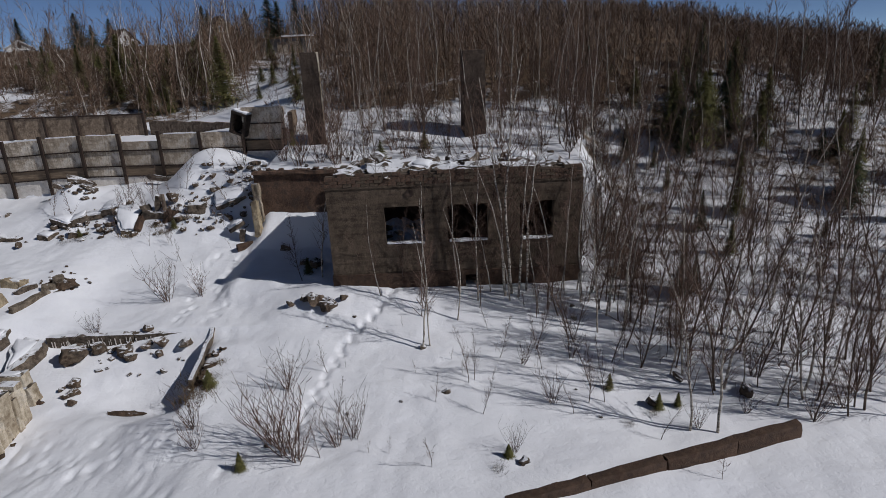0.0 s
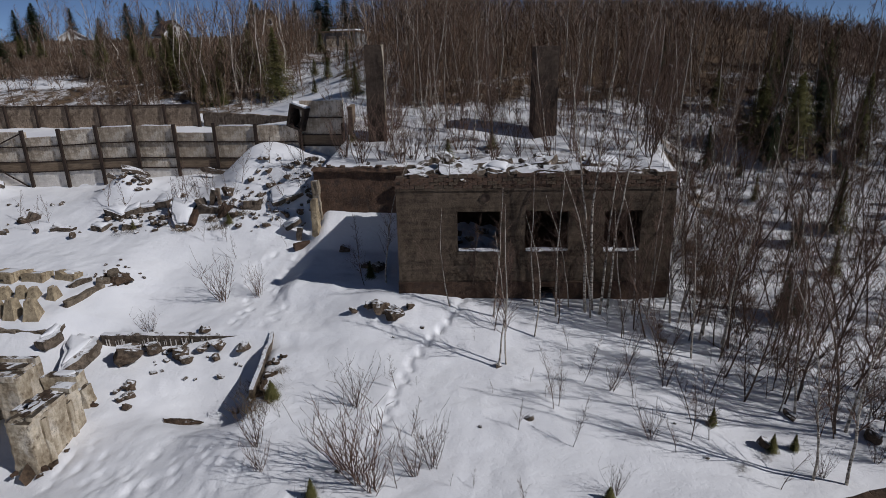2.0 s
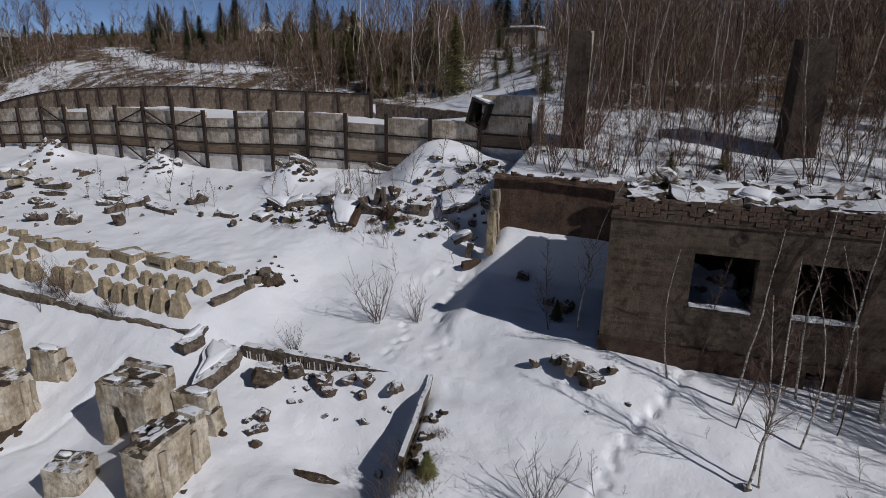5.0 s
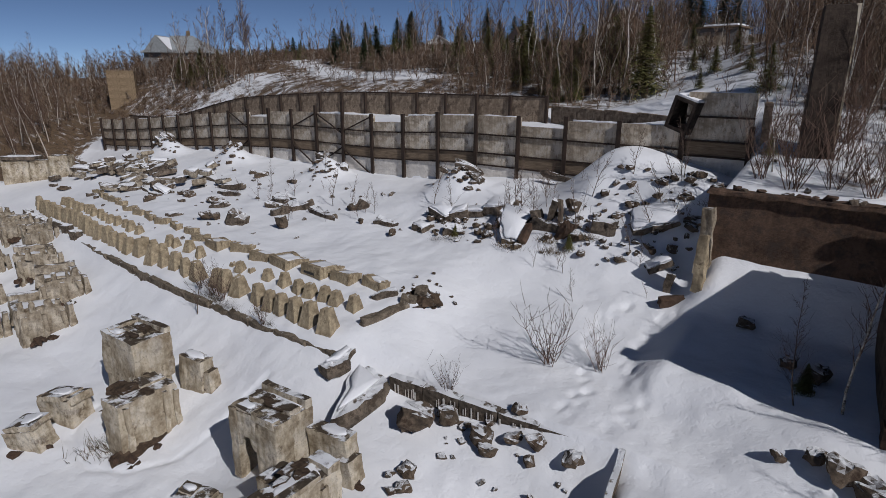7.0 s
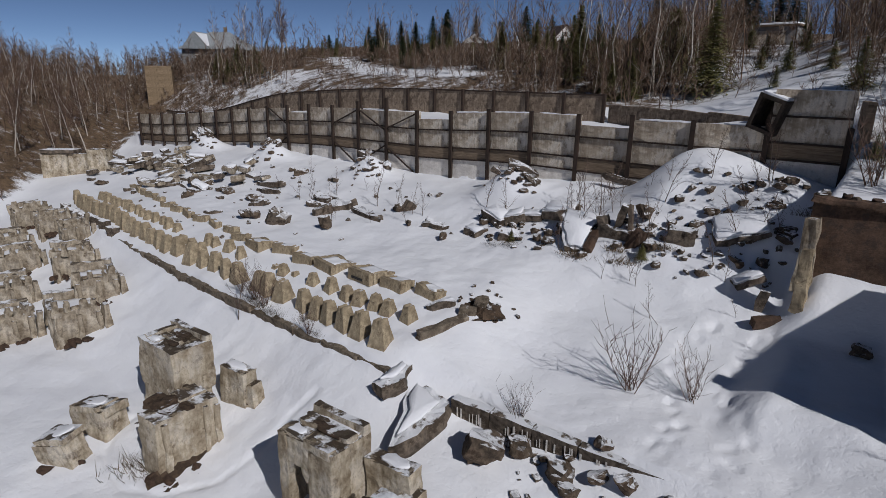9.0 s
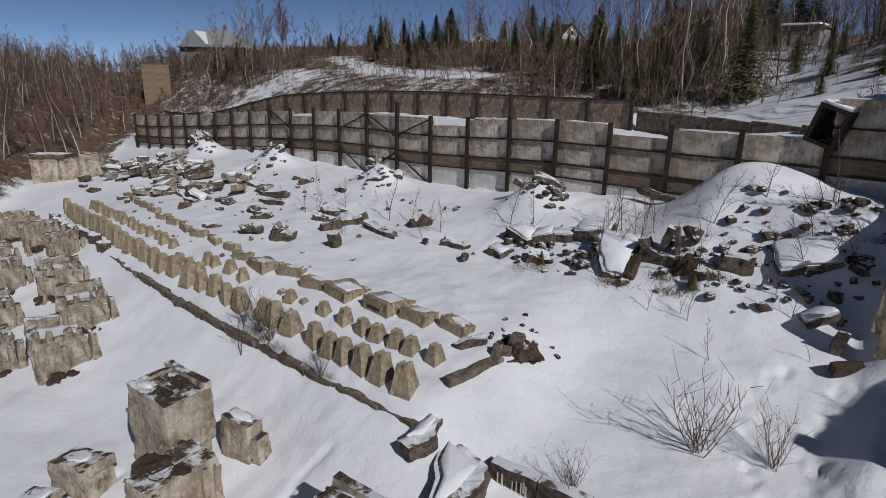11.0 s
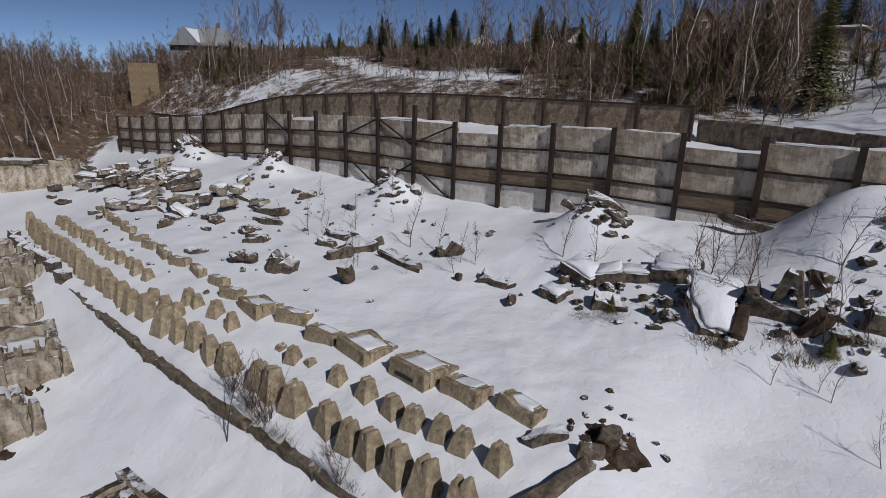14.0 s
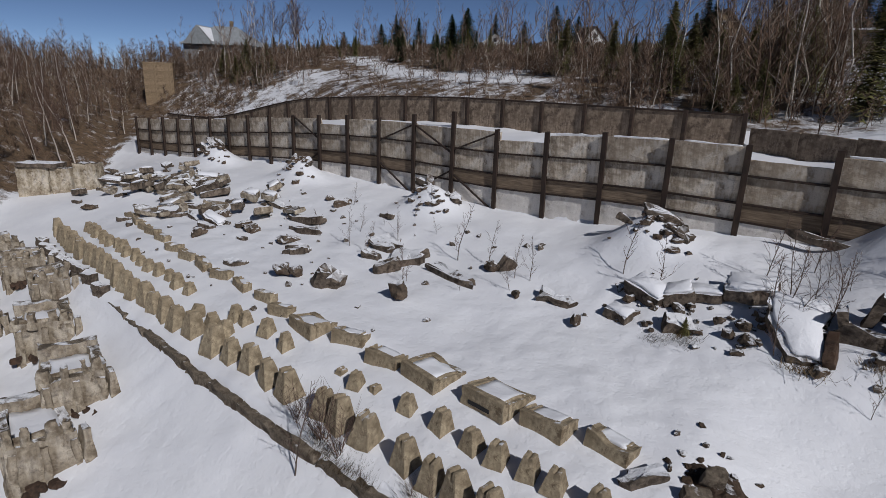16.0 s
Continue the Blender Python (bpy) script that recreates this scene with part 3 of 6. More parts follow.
def make_upper_wall():
    r = random.Random(12)
    root = tagged(new("wall_upper"), "low weathered board-and-concrete wall along the terrace", "wall", kind="structure")
    n = 21
    for i in range(n):
        x0 = -26.7 - 2.9 * i
        cx = x0 - 1.45
        top, other = [7.98 - 0.8 * drop(u) - 1.7 * float(sstep(-60, -80, u)) for u in (cx, cx - 0.5)]
        slant = (0, -math.atan((top - other) / 0.5), 0)
        y = 45.2 - 0.06 * i
        g = worn_block(r, 2.82, 0.2, 2.3, 2, 0.02, seed=i * 3.3)
        p = part("panel", g, M["upper"], root)
        p.location, p.rotation_euler = (cx, y, top - 1.15), slant
        q = part("post", Geo().box(0, 0, 0, 0.2, 0.2, 2.6), M["rust"], root)
        q.location = (x0, y - 0.16, top - 1.2)
        c = part("coping", Geo().box(0, 0, 0, 2.9, 0.3, 0.1), M["rust"], root)
        c.location, c.rotation_euler = (cx, y - 0.02, top), slant
    for i in range(5):      # broken lower stretch towards the tipped box
        g = worn_block(r, 2.5, 0.2, 1.3, 2, 0.05, seed=40 + i)
        p = part("panel", g, M["upper"], root)
        p.location, p.rotation_euler = (-25.2 + 2.35 * i, 44.9 - 0.95 * i, 6.75 - 0.02 * i), (0, 0.02 * i, radians(-18))


def make_box_unit():
    """The tipped concrete box on the end of the wall."""
    root = tagged(new("concrete_box"), "hollow concrete box unit tipped over on the wall", "concrete unit")
    g = Geo()
    g.box(0, -0.0, 0.85, 1.5, 1.6, 0.2).box(0, 0, -0.85, 1.5, 1.6, 0.2).box(-0.65, 0, 0, 0.2, 1.6, 1.5).box(0.65, 0, 0, 0.2, 1.6, 1.5).box(0, 0.72, 0, 1.1, 0.15, 1.5)
    part("shell", g, M["column"], root)
    c = part("snow_cap", worn_block(random.Random(3), 1.4, 1.4, 0.14, 4, 0.04), M["snow"], root, "cap of snow")
    c.location = (0, 0, 1.0)
    root.matrix_world = pose(-15.3, 38.45, 7.6, 0, 17, -14) @ Matrix.Scale(0.82, 4)


# ---- the ruined building ----
FDIR = Vector((1, FK, 0)).normalized()
FNOR = Vector((FDIR.y, -FDIR.x, 0))
FROT = math.degrees(math.atan(FK))
FLEN = 12.2                      # length of the facade


def on_facade(s, out, z):
    """Metres along the facade from its left corner, metres in front of it, height."""
    return Vector((FX, FY, 0)) + FDIR * s + FNOR * out + Vector((0, 0, z))


def make_building():
    r = random.Random(21)
    root = tagged(new("ruined_building"), "roofless concrete building with dark plaster and empty windows", "ruin")
    root.matrix_world = pose(FX, FY, 0, 0, 0, FROT)
    wins = ((2.7, 4.6), (5.72, 7.65), (9.2, 10.8))
    z0, zs, zt, z1 = -1.2, 2.83, 4.66, 5.62
    # front wall pieces round the three openings (local x along the facade, y inwards)
    g = Geo()

    def slab(a, b, lo, hi, y0=0.0, y1=0.42):
        g.box((a + b) / 2, (y0 + y1) / 2, (lo + hi) / 2, b - a, y1 - y0, hi - lo)
    xs = [0] + [v for w in wins for v in w] + [FLEN]
    for a, b in zip(xs[0::2], xs[1::2]):
        g = Geo()
        slab(a, b, zs, zt)
        part("wall_pier", g, M["facade"], root)
    g = Geo()
    slab(0, FLEN, zt, z1)
    part("lintel_wall", g, M["facade"], root)
    g = Geo()
    slab(0, FLEN, 1.35, zs)
    part("breast_wall", g, M["facade"], root)
    for a, b, lo in ((-0.04, 6.5, z0), (7.1, FLEN + 0.04, z0), (6.5, 7.1, 1.1)):
        g = Geo()
        slab(a, b, lo, 1.347, -0.06, 0.42)
        part("plinth", g, M["base"], root, "rust-stained plinth beside a small hole")
    g = Geo()
    slab(-0.02, FLEN + 0.02, z1, z1 + 0.1, -0.05, 0.42)
    part("string_course", g, M["facade"], root)
    for a, b in wins:
        s = worn_block(r, b - a - 0.06, 0.36, 0.06, 8, 0.05, seed=a)
        q = part("sill_snow", s, M["snow"], root, "snow lying on the sill")
        q.location = ((a + b) / 2, 0.12, zs + 0.02)
        g = Geo()
        slab(a - 0.04, b + 0.04, zs - 0.12, zs - 0.04, -0.03, 0.0)
        part("window_sill", g, M["facade"], root)
    # inside: side, back and cross walls, floor, a broken roof slab
    for x, nm in ((0.21, "side_wall"), (FLEN - 0.21, "side_wall")):
        g = Geo().box(x, 2.95, 2.55, 0.42, 5.05, 6.6)
        part(nm, g, M["facade"], root)
    part("back_wall", Geo().box(FLEN / 2, 5.35, 2.2, FLEN, 0.4, 6.4), M["brick"], root)
    part("cross_wall", Geo().box(5.35, 2.95, 2.3, 0.3, 4.4, 6.0), M["facade"], root)
    part("floor", Geo().box(FLEN / 2, 2.9, 0.5, FLEN - 0.9, 4.5, 0.3), M["base"], root)
    part("roof_slab", worn_block(r, 7.4, 5.4, 0.3, 5, 0.08), M["rubble"], root, "cracked roof slab under snow").location = (8.4, 2.9, 5.75)
    for i, (x, y, w, d, tilt) in enumerate(((2.6, 3.4, 2.0, 1.8, 28), (4.3, 2.2, 1.6, 1.9, -22))):
        q = part("fallen_slab", worn_block(r, w, d, 0.22, 4, 0.08, seed=i), M["rubble"], root, "fallen roof slab with snow on it")
        q.matrix_local = pose(x, y, 1.6 + 0.3 * i, tilt, 10 * i, 20 * i)
    q = part("snow_drift", worn_block(r, 4.2, 4.0, 2.2, 8, 0.3, 0.35), M["snow"], root, "snow blown in through the broken roof")
    q.location = (3.2, 3.2, 1.75)
    for k in range(9):
        q = part("rubble", hull(r, r.uniform(0.4, 0.9), r.uniform(0.3, 0.7), r.uniform(0.3, 0.5)), M["rubble"], root, "fallen rubble in the snow")
        q.location = (r.uniform(1.8, 4.8), r.uniform(1.6, 3.6), 2.7 + r.uniform(0, 0.3))
    # a round vent hole rim
    ring = Geo()
    n = 14
    for k in range(n):
        a0, a1 = 2 * math.pi * k / n, 2 * math.pi * (k + 1) / n
        ring.add([(math.cos(a) * rr, y, math.sin(a) * rr) for a in (a0, a1) for rr, y in ((0.2, -0.06), (0.14, -0.05))] + [(0, 0.0, 0)],
                 [(0, 2, 3, 1), (1, 3, 4)])
    q = part("vent", ring, M["rust"], root, "round rusty vent")
    q.location = (3.95, 0, 5.3)
    # brick courses above the string course
    g = Geo().box(FLEN / 2, 0.21, (z1 + 0.12 + 6.26) / 2, FLEN - 0.08, 0.34, 6.26 - z1 - 0.12 - 0.06)
    part("parapet", g, M["mortar"], root)
    bricks = [worn_block(r, 0.4, 0.16, 0.15, 2, 0.02, seed=k).mesh("brick", M["brick" if k % 3 else "facade"]) for k in range(6)]
    for row in range(4):
        n = 28
        for i in range(n):
            if row == 3 and r.random() < 0.4:
                continue
            q = part("brick", bricks[r.randrange(6)], None, root)
            x = (i + 0.5 + 0.5 * (row % 2)) * (FLEN - 0.3) / n
            q.location = (x, 0.03 + r.uniform(-0.03, 0.03), z1 + 0.18 + 0.155 * row)
            q.rotation_euler = (r.uniform(-0.04, 0.04), r.uniform(-0.03, 0.03), r.uniform(-0.04, 0.04))
    for i in range(16):      # broken lumps along the top edge
        q = part("broken_edge", hull(r, r.uniform(0.5, 1.1), 0.4, r.uniform(0.15, 0.4)), M["rubble"], root)
        q.location = (r.uniform(0.2, FLEN - 0.2), 0.25, 6.27)


def make_bay():
    """The open bay beside the building: brick wall, roof edge, broken pillars."""
    r = random.Random(23)
    root = tagged(new("brick_bay_wall"), "old brick wall closing the open bay, snow on its top", "brick wall", kind="structure")
    g = Geo().box(-8.9, 31.55, 2.75, 6.3, 0.4, 5.0)
    part("masonry", g, M["brick"], root)
    p = part("coping", worn_block(r, 6.4, 0.6, 0.2, 9, 0.09), M["brick"], root)
    p.location = (-8.9, 31.5, 5.3)
    for k in range(14):      # broken bricks and lumps along the edge
        q = part("broken_edge", hull(r, r.uniform(0.25, 0.6), r.uniform(0.25, 0.45), r.uniform(0.15, 0.4)), M["brick" if k % 2 else "rubble"], root)
        q.location = (-11.9 + 5.9 * r.random() ** 1.4, 31.5 + r.uniform(-0.1, 0.3), 5.42)
    for nm, x, y, h, w, d, m in (("broken_pillar", -11.95, 31.4, 2.6, 0.55, 0.6, "ruin"), ("broken_pillar", -11.8, 30.5, 2.2, 0.4, 0.45, "tan")):
        q = part(nm, worn_block(r, w, d, h, 5, 0.08, 0.15, seed=x), M[m])
        q.location = (x, y, floor_z(x, y) + h / 2 - 0.2)
        tagged(q, "broken concrete pillar with a crumbled top", "pillar", "pillars beside the bay")


def make_column(x, y, h, w, lean, pale_edge):
    r = random.Random(int(x * 10))
    root = tagged(new("column"), "tall brown concrete column standing in the snow", "column", "tall columns behind the building")
    g = worn_block(r, w, w * 0.95, h, 6, 0.04, 0.06, seed=x)
    part("shaft", g, M["column"], root)
    if pale_edge:
        # a paler strip up one front corner
        q = part("flange", worn_block(r, 0.16, 0.3, h * 0.96, 6, 0.02), M["pale"], root, "pale strip up one edge")
        q.location = (w * 0.46, -w * 0.3, 0.1)
    root.matrix_world = pose(x, y, floor_z(x, y) + h / 2 - 0.4, lean, 0, 14)


make_wall()
make_upper_wall()
make_box_unit()
make_building()
make_bay()
make_column(-9.65, 36.9, 6.1, 1.15, 0, True)
make_column(0.8, 37.7, 5.5, 1.45, 0, False)

# ---- foundations in the snow ----
def put(ob, x, y, h, sink=0.0, rx=0, ry=0, rz=0):
    ob.matrix_world = pose(x, y, floor_z(x, y) + h / 2 - sink, rx, ry, rz)
    return ob


def make_footings():
    r = random.Random(31)
    kinds = []
    for i in range(5):      # tapered footing blocks with a groove in the top
        g = worn_block(r, 0.8, 0.8, 1.1, 6, 0.025, 0.54, seed=i * 7.0, notch=((-0.2, 0.2, 0.1),))
        kinds.append(g.mesh("footing", M["tan"]))
    small = [worn_block(r, 0.58, 0.6, 0.72, 5, 0.022, 0.5, seed=50 + i * 5.0, notch=((-0.12, 0.12, 0.05),)).mesh("footing", M["tan"]) for i in range(3)]

    def one(mesh, x, y, h, sink, lean=4, size=1.0):
        ob = new("footing", mesh)
        tagged(ob, "tapered tan concrete footing block standing in snow", "footing", "rows of footing blocks")
        put(ob, x, y, h * size, sink, r.uniform(-lean, lean), r.uniform(-lean, lean), r.uniform(-14, 14))
        ob.scale = (size * r.uniform(0.92, 1.08), size, size * r.uniform(0.85, 1.08))
    front = [-22.4, -23.45, -24.3, -25.25, -26.0, -26.95, -28.35, -29.4, -30.2, -31.75, -32.75, -33.9, -35.0, -36.1, -37.7, -38.8]
    front += [-39.85 - 0.97 * i for i in range(20)]
    for x in front:
        y = 21.72 + 0.0043 * max(-38 - x, 0) ** 2 + r.uniform(-0.08, 0.08)
        one(kinds[r.randrange(5)], x, y, 1.1, 0.15, 5, r.uniform(0.8, 0.96))
    for x in (-36.6, -38.6, -37.4):
        one(kinds[r.randrange(5)], x, 22.35, 1.1, 0.4, 24, 0.85)
    back = [-22.55, -23.6, -24.3, -25.15, -25.95, -27.0, -28.3, -30.3, -33.85, -35.15, -36.5, -37.1] + [-40.8 - 0.98 * i for i in range(16)]
    for x in back:
        y = 23.1 + 0.0042 * max(-38 - x, 0) ** 2 + r.uniform(-0.08, 0.08)
        one(small[r.randrange(3)], x, y, 0.72, 0.1, 4, r.uniform(0.88, 1.0) if x > -28 else r.uniform(0.75, 0.95))
    for x, y in ((-29.6, 23.2), (-31.2, 23.2)):
        one(small[r.randrange(3)], x, y, 0.72, 0.42, 14, 0.8)


def make_troughs():
    """Low open-topped box foundations, filled with snow."""
    r = random.Random(33)
    rows = [(-23.15, 25.05, 1.35, 0.95, -8), (-24.8, 24.85, 1.5, 1.1, -7), (-26.45, 24.8, 1.75, 1.5, -6), (-28.75, 24.7, 1.75, 1.45, -4), (-30.5, 24.5, 1.4, 1.0, 4),
            (-32.3, 24.6, 1.4, 0.9, 14), (-34.1, 24.3, 1.8, 1.2, -4), (-35.9, 24.35, 1.1, 0.8, 18)] + [(-37.3 - 1.75 * i, 24.6 + 0.02 * i * i, r.uniform(0.9, 1.4), 0.7, r.uniform(-12, 12)) for i in range(11)]
    for i, (x, y, w, d, turn) in enumerate(rows):
        root = tagged(new("foundation_box"), "low concrete foundation box filled with snow", "foundation", "row of foundation boxes")
        t, h = 0.26, 0.6
        for k, (bx, by, sx, sy) in enumerate(((0, -d / 2 + t / 2, w, t), (0, d / 2 - t / 2, w, t), (-w / 2 + t / 2, 0, t, d - 2 * t), (w / 2 - t / 2, 0, t, d - 2 * t))):
            if k == 1 and i not in (2, 3, 6):
                continue
            q = part("side", worn_block(r, sx, sy, h - (0.12 if k == 1 and i < 3 else 0), 3, 0.035, seed=i * 4 + k, notch=((r.uniform(-0.4, 0), r.uniform(0, 0.4), r.uniform(0, 0.14)),)), M["tan"], root)
            q.location = (bx, by, 0)
        if i == 2:
            # no hole is cut: a solid near-black box stands in for its inner shade
            q = part("slot", Geo().box(0, 0, 0, w * 0.5, 0.05, 0.12), M["dark"], root, "near-black box in place of the shade in a narrow opening")
            q.location = (-0.1, -d / 2 - 0.005, -0.12)
        q = part("snow_fill", worn_block(r, w - 1.6 * t, d - 1.6 * t, 0.42, 4, 0.05, seed=i), M["snow"], root, "snow filling the box", True)
        q.location = (0, 0.02, 0.05)
        root.matrix_world = pose(x, y, floor_z(x, y) + 0.02, r.uniform(-9, -3), r.uniform(-5, 5), turn + r.uniform(-5, 5)) @ Matrix.Scale(0.87, 4)


def make_curb():
    r = random.Random(34)
    root = tagged(new("curb_wall"), "low crumbling concrete curb wall along the footings", "low wall")
    x = -20.9
    while x > -42.5:
        w = r.uniform(1.3, 2.1)
        cx = x - w / 2
        y = float(curb_y(cx))
        g = worn_block(r, w - 0.02, 0.24, 0.62, 7, 0.07, seed=x)
        q = part("block", g, M["curb"], root)
        slope = float(curb_y(x) - curb_y(x - w)) / w
        q.location, q.rotation_euler = (cx, y + 0.05, -0.47 + r.uniform(-0.07, 0.06)), (r.uniform(-0.03, 0.03), r.uniform(-0.03, 0.03), math.atan(slope))
        x -= w
    for i in range(9):
        xx = -44.5 - 1.5 * i
        q = part("block", worn_block(r, 0.7, 0.4, 0.7, 3, 0.08, seed=i), M["rubble"], root)
        q.location, q.rotation_euler = (xx, float(curb_y(xx)), floor_z(xx, float(curb_y(xx))) + 0.05), (0.3 * r.random(), 0.4 * r.random(), r.random())
    root = tagged(new("stained_wall"), "low dark wall top with white lime streaks, half buried", "low wall")
    a, b, n = Vector((-18.9, 21.45, 0)), Vector((-12.2, 22.35, 0)), 5
    for i in range(n):
        p = a.lerp(b, (i + 0.5) / n)
        w = (b - a).length / n
        q = part("block", worn_block(r, w - 0.01, 0.34, 0.9, 4, 0.03, seed=i + 0.5), M["rubble"], root)
        q.location, q.rotation_euler = (p.x, p.y, -0.9 - 0.02 * i), (0.04, 0.01, math.atan2(b.y - a.y, b.x - a.x))
        for k in range(7):
            s = part("lime_streak", Geo().box(0, 0, 0, r.uniform(0.02, 0.05), 0.012, r.uniform(0.2, 0.45)), M["lowpanel"], root, "white lime streak")
            u = Vector((p.x + r.uniform(-w, w) * 0.45, p.y, 0))
            u.y = a.y + (u.x - a.x) * (b.y - a.y) / (b.x - a.x)
            s.location, s.rotation_euler = (u.x + 0.03, u.y - 0.2, -0.78 - r.uniform(0, 0.1)), (0.04, 0, math.atan2(b.y - a.y, b.x - a.x))


def make_blocks():
    """The big broken foundation blocks."""
    r = random.Random(35)
    group = "broken foundation blocks"

    def apron(w, d, seed):
        """Earth crumbled into a slope along the sunny foot."""
        g, n, m = Geo(), 22, 6
        for i in range(n + 1):
            u = i / n
            y = (u * 1.25 - 0.68) * d
            fade = min(1.0, 5 * u, 5 * (1 - u))
            high = (0.4 + 0.3 * noise.noise(Vector((seed, y * 1.6, 1)))) * fade
            out = (0.5 + 0.4 * noise.noise(Vector((seed, y * 1.9, 7)))) * (0.35 + 0.65 * fade)
            for j in range(m + 1):
                v = j / m
                k = noise.noise_vector(Vector((seed + v * 3, y * 4.5, 3))) * 0.07 * fade
                g.v.append((w / 2 - 0.12 + (out + 0.12) * v + k.x, y + k.y, high * (1 - v) ** 1.3 - 0.55 * v + k.z))
        for i in range(n):
            g.f += [(i * (m + 1) + j, i * (m + 1) + j + 1, (i + 1) * (m + 1) + j + 1, (i + 1) * (m + 1) + j) for j in range(m)]
        return g

    def block(x, y, parts, turn, tilt=0, label="massive broken concrete foundation block with snow on top"):
        root = tagged(new("foundation_block"), label, "concrete block", group)
        for i, (px, py, pz, sx, sy, sz, ry, snow) in enumerate(parts):
            q = part("block", worn_block(r, sx, sy, sz, 11 if sz > 1 else 5, 0.042, 0.03, seed=x + i * 3.1), M["pale"], root)
            q.matrix_local = pose(px, py, pz, tilt, ry, 0)
            if snow:
                c = part("snow_cap", plate(r, sx * 0.8, sy * 0.72, 0.1), M["snow"], root, "patch of snow", True)
                c.matrix_local = pose(px + 0.05 * sx, py + 0.05 * sy, pz + sz / 2, tilt, ry, 0)
        w, d = parts[0][3], parts[0][4]
        if w * d > 1.6:      # a skirt of earth along the sunny foot, dark dirt on the top
            top = max(p[2] + p[5] / 2 for p in parts)
            part("earth_slope", apron(w, d, x), M["soil"], root, "slope of crumbled earth along its foot")
            for k in range(16):
                q = part("earth", hull(r, r.uniform(0.1, 0.32), r.uniform(0.1, 0.32), r.uniform(0.1, 0.24), 10), M["soil"], root, "crumbled earth at its foot")
                q.location = (w / 2 + 0.2 + abs(r.gauss(0, 0.25)), r.uniform(-0.6, 0.5) * d, r.uniform(-0.2, 0.0))
            for k in range(5):
                q = part("dirt", plate(r, r.uniform(0.25, 0.6) * w, r.uniform(0.12, 0.3) * d, 0.07), M["soil"], root, "dark dirt lying on the top")
                q.location = (r.uniform(-0.3, 0.3) * w, r.uniform(-0.3, 0.3) * d, top - 0.12)
        for k in range(6 if w * d > 2 else 2):
            q = part("rubble", hull(r, r.uniform(0.2, 0.55), r.uniform(0.2, 0.5), r.uniform(0.12, 0.35)), M["base"], root, "earth and broken stone at its foot")
            q.location = (w / 2 + r.uniform(-0.1, 0.35), r.uniform(-0.55, 0.5) * d, 0.0) if r.random() < 0.75 else (r.uniform(-0.3, 0.6) * w, -d / 2 - r.uniform(0, 0.25), 0.0)
        root.matrix_world = pose(x, y, floor_z(x, y), 0, 0, turn)
    # a box with ridges and snow-filled channels on top, an arch hollow in one end
    block(-19.6, 17.1, ((0, 0.3, 0.85, 1.95, 0.9, 2.3, 0, 0), (-0.82, -0.4, 0.85, 0.34, 0.66, 2.3, 0, 0), (0.55, -0.4, 0.85, 0.86, 0.66, 2.3, 0, 0), (-0.3, -0.4, 1.62, 0.95, 0.66, 0.76, 0, 0), (-0.58, -0.4, 1.12, 0.2, 0.6, 0.5, 24, 0), (0.02, -0.4, 1.12, 0.26, 0.6, 0.5, -24, 0), (0, 0.6, 2.06, 1.95, 0.26, 0.28, 0, 0), (0.05, 0.1, 2.02, 1.75, 0.42, 0.2, 0, 0), (0, 0.36, 1.97, 1.7, 0.2, 0.1, 0, 1), (-0.55, -0.42, 1.98, 0.8, 0.5, 0.12, 4, 1), (0.45, -0.6, 1.98, 0.95, 0.24, 0.22, 0, 0)), 6)
    block(-17.9, 17.95, ((0, 0, 0.45, 1.5, 0.55, 1.6, -3, 1), (0.75, -0.15, 0.25, 0.5, 0.6, 1.0, -8, 0)), 6, 0, "thick broken concrete wall piece with snow on top")
    block(-16.95, 15.6, ((0.25, 0, 0.75, 0.9, 2.5, 2.1, 0, 1), (-0.65, 0.3, 0.6, 0.75, 0.9, 1.8, 0, 0), (0.72, -0.6, 0.7, 0.14, 0.24, 1.9, 0, 0), (0.72, 0.6, 0.65, 0.14, 0.24, 1.8, 0, 0), (0.3, 1.0, 1.85, 0.8, 0.4, 0.24, 0, 0), (0.55, -0.2, 1.83, 0.3, 1.6, 0.16, 0, 0)), 2)
    block(-19.7, 14.55, ((0, 0, 0.3, 1.2, 1.0, 1.2, 4, 0), (-0.3, 0.25, 0.92, 0.5, 0.4, 0.12, 4, 1), (0.3, 0.1, 0.94, 0.5, 0.6, 0.14, 4, 0)), 20, 0, "small worn concrete block with snow on top")
    block(-27.3, 16.75, ((0, 0, 1.85, 2.15, 1.5, 1.7, 2, 0), (0, 0.62, 2.76, 2.1, 0.24, 0.2, 2, 0), (-0.75, 0.0, 2.72, 0.2, 1.2, 0.16, 2, 0), (0.1, -0.1, 2.71, 1.0, 0.2, 0.14, 2, 0), (-0.3, 0.3, 2.68, 0.7, 0.4, 0.08, 2, 1), (-0.4, -0.45, 2.68, 0.6, 0.3, 0.08, 2, 1), (-0.05, -0.05, 0.7, 1.95, 1.4, 1.4, 0, 0)), 5)
    block(-25.25, 15.8, ((0, 0, 0.75, 1.0, 2.15, 2.2, 0, 0), (0.5, -0.75, 0.7, 0.14, 0.2, 2.0, 0, 0), (0.5, 0.55, 0.7, 0.14, 0.16, 2.0, 0, 0), (0.5, 0.95, 0.65, 0.14, 0.2, 1.9, 0, 0), (-0.3, 0.5, 1.88, 0.6, 0.9, 0.16, 3, 0)), 5)
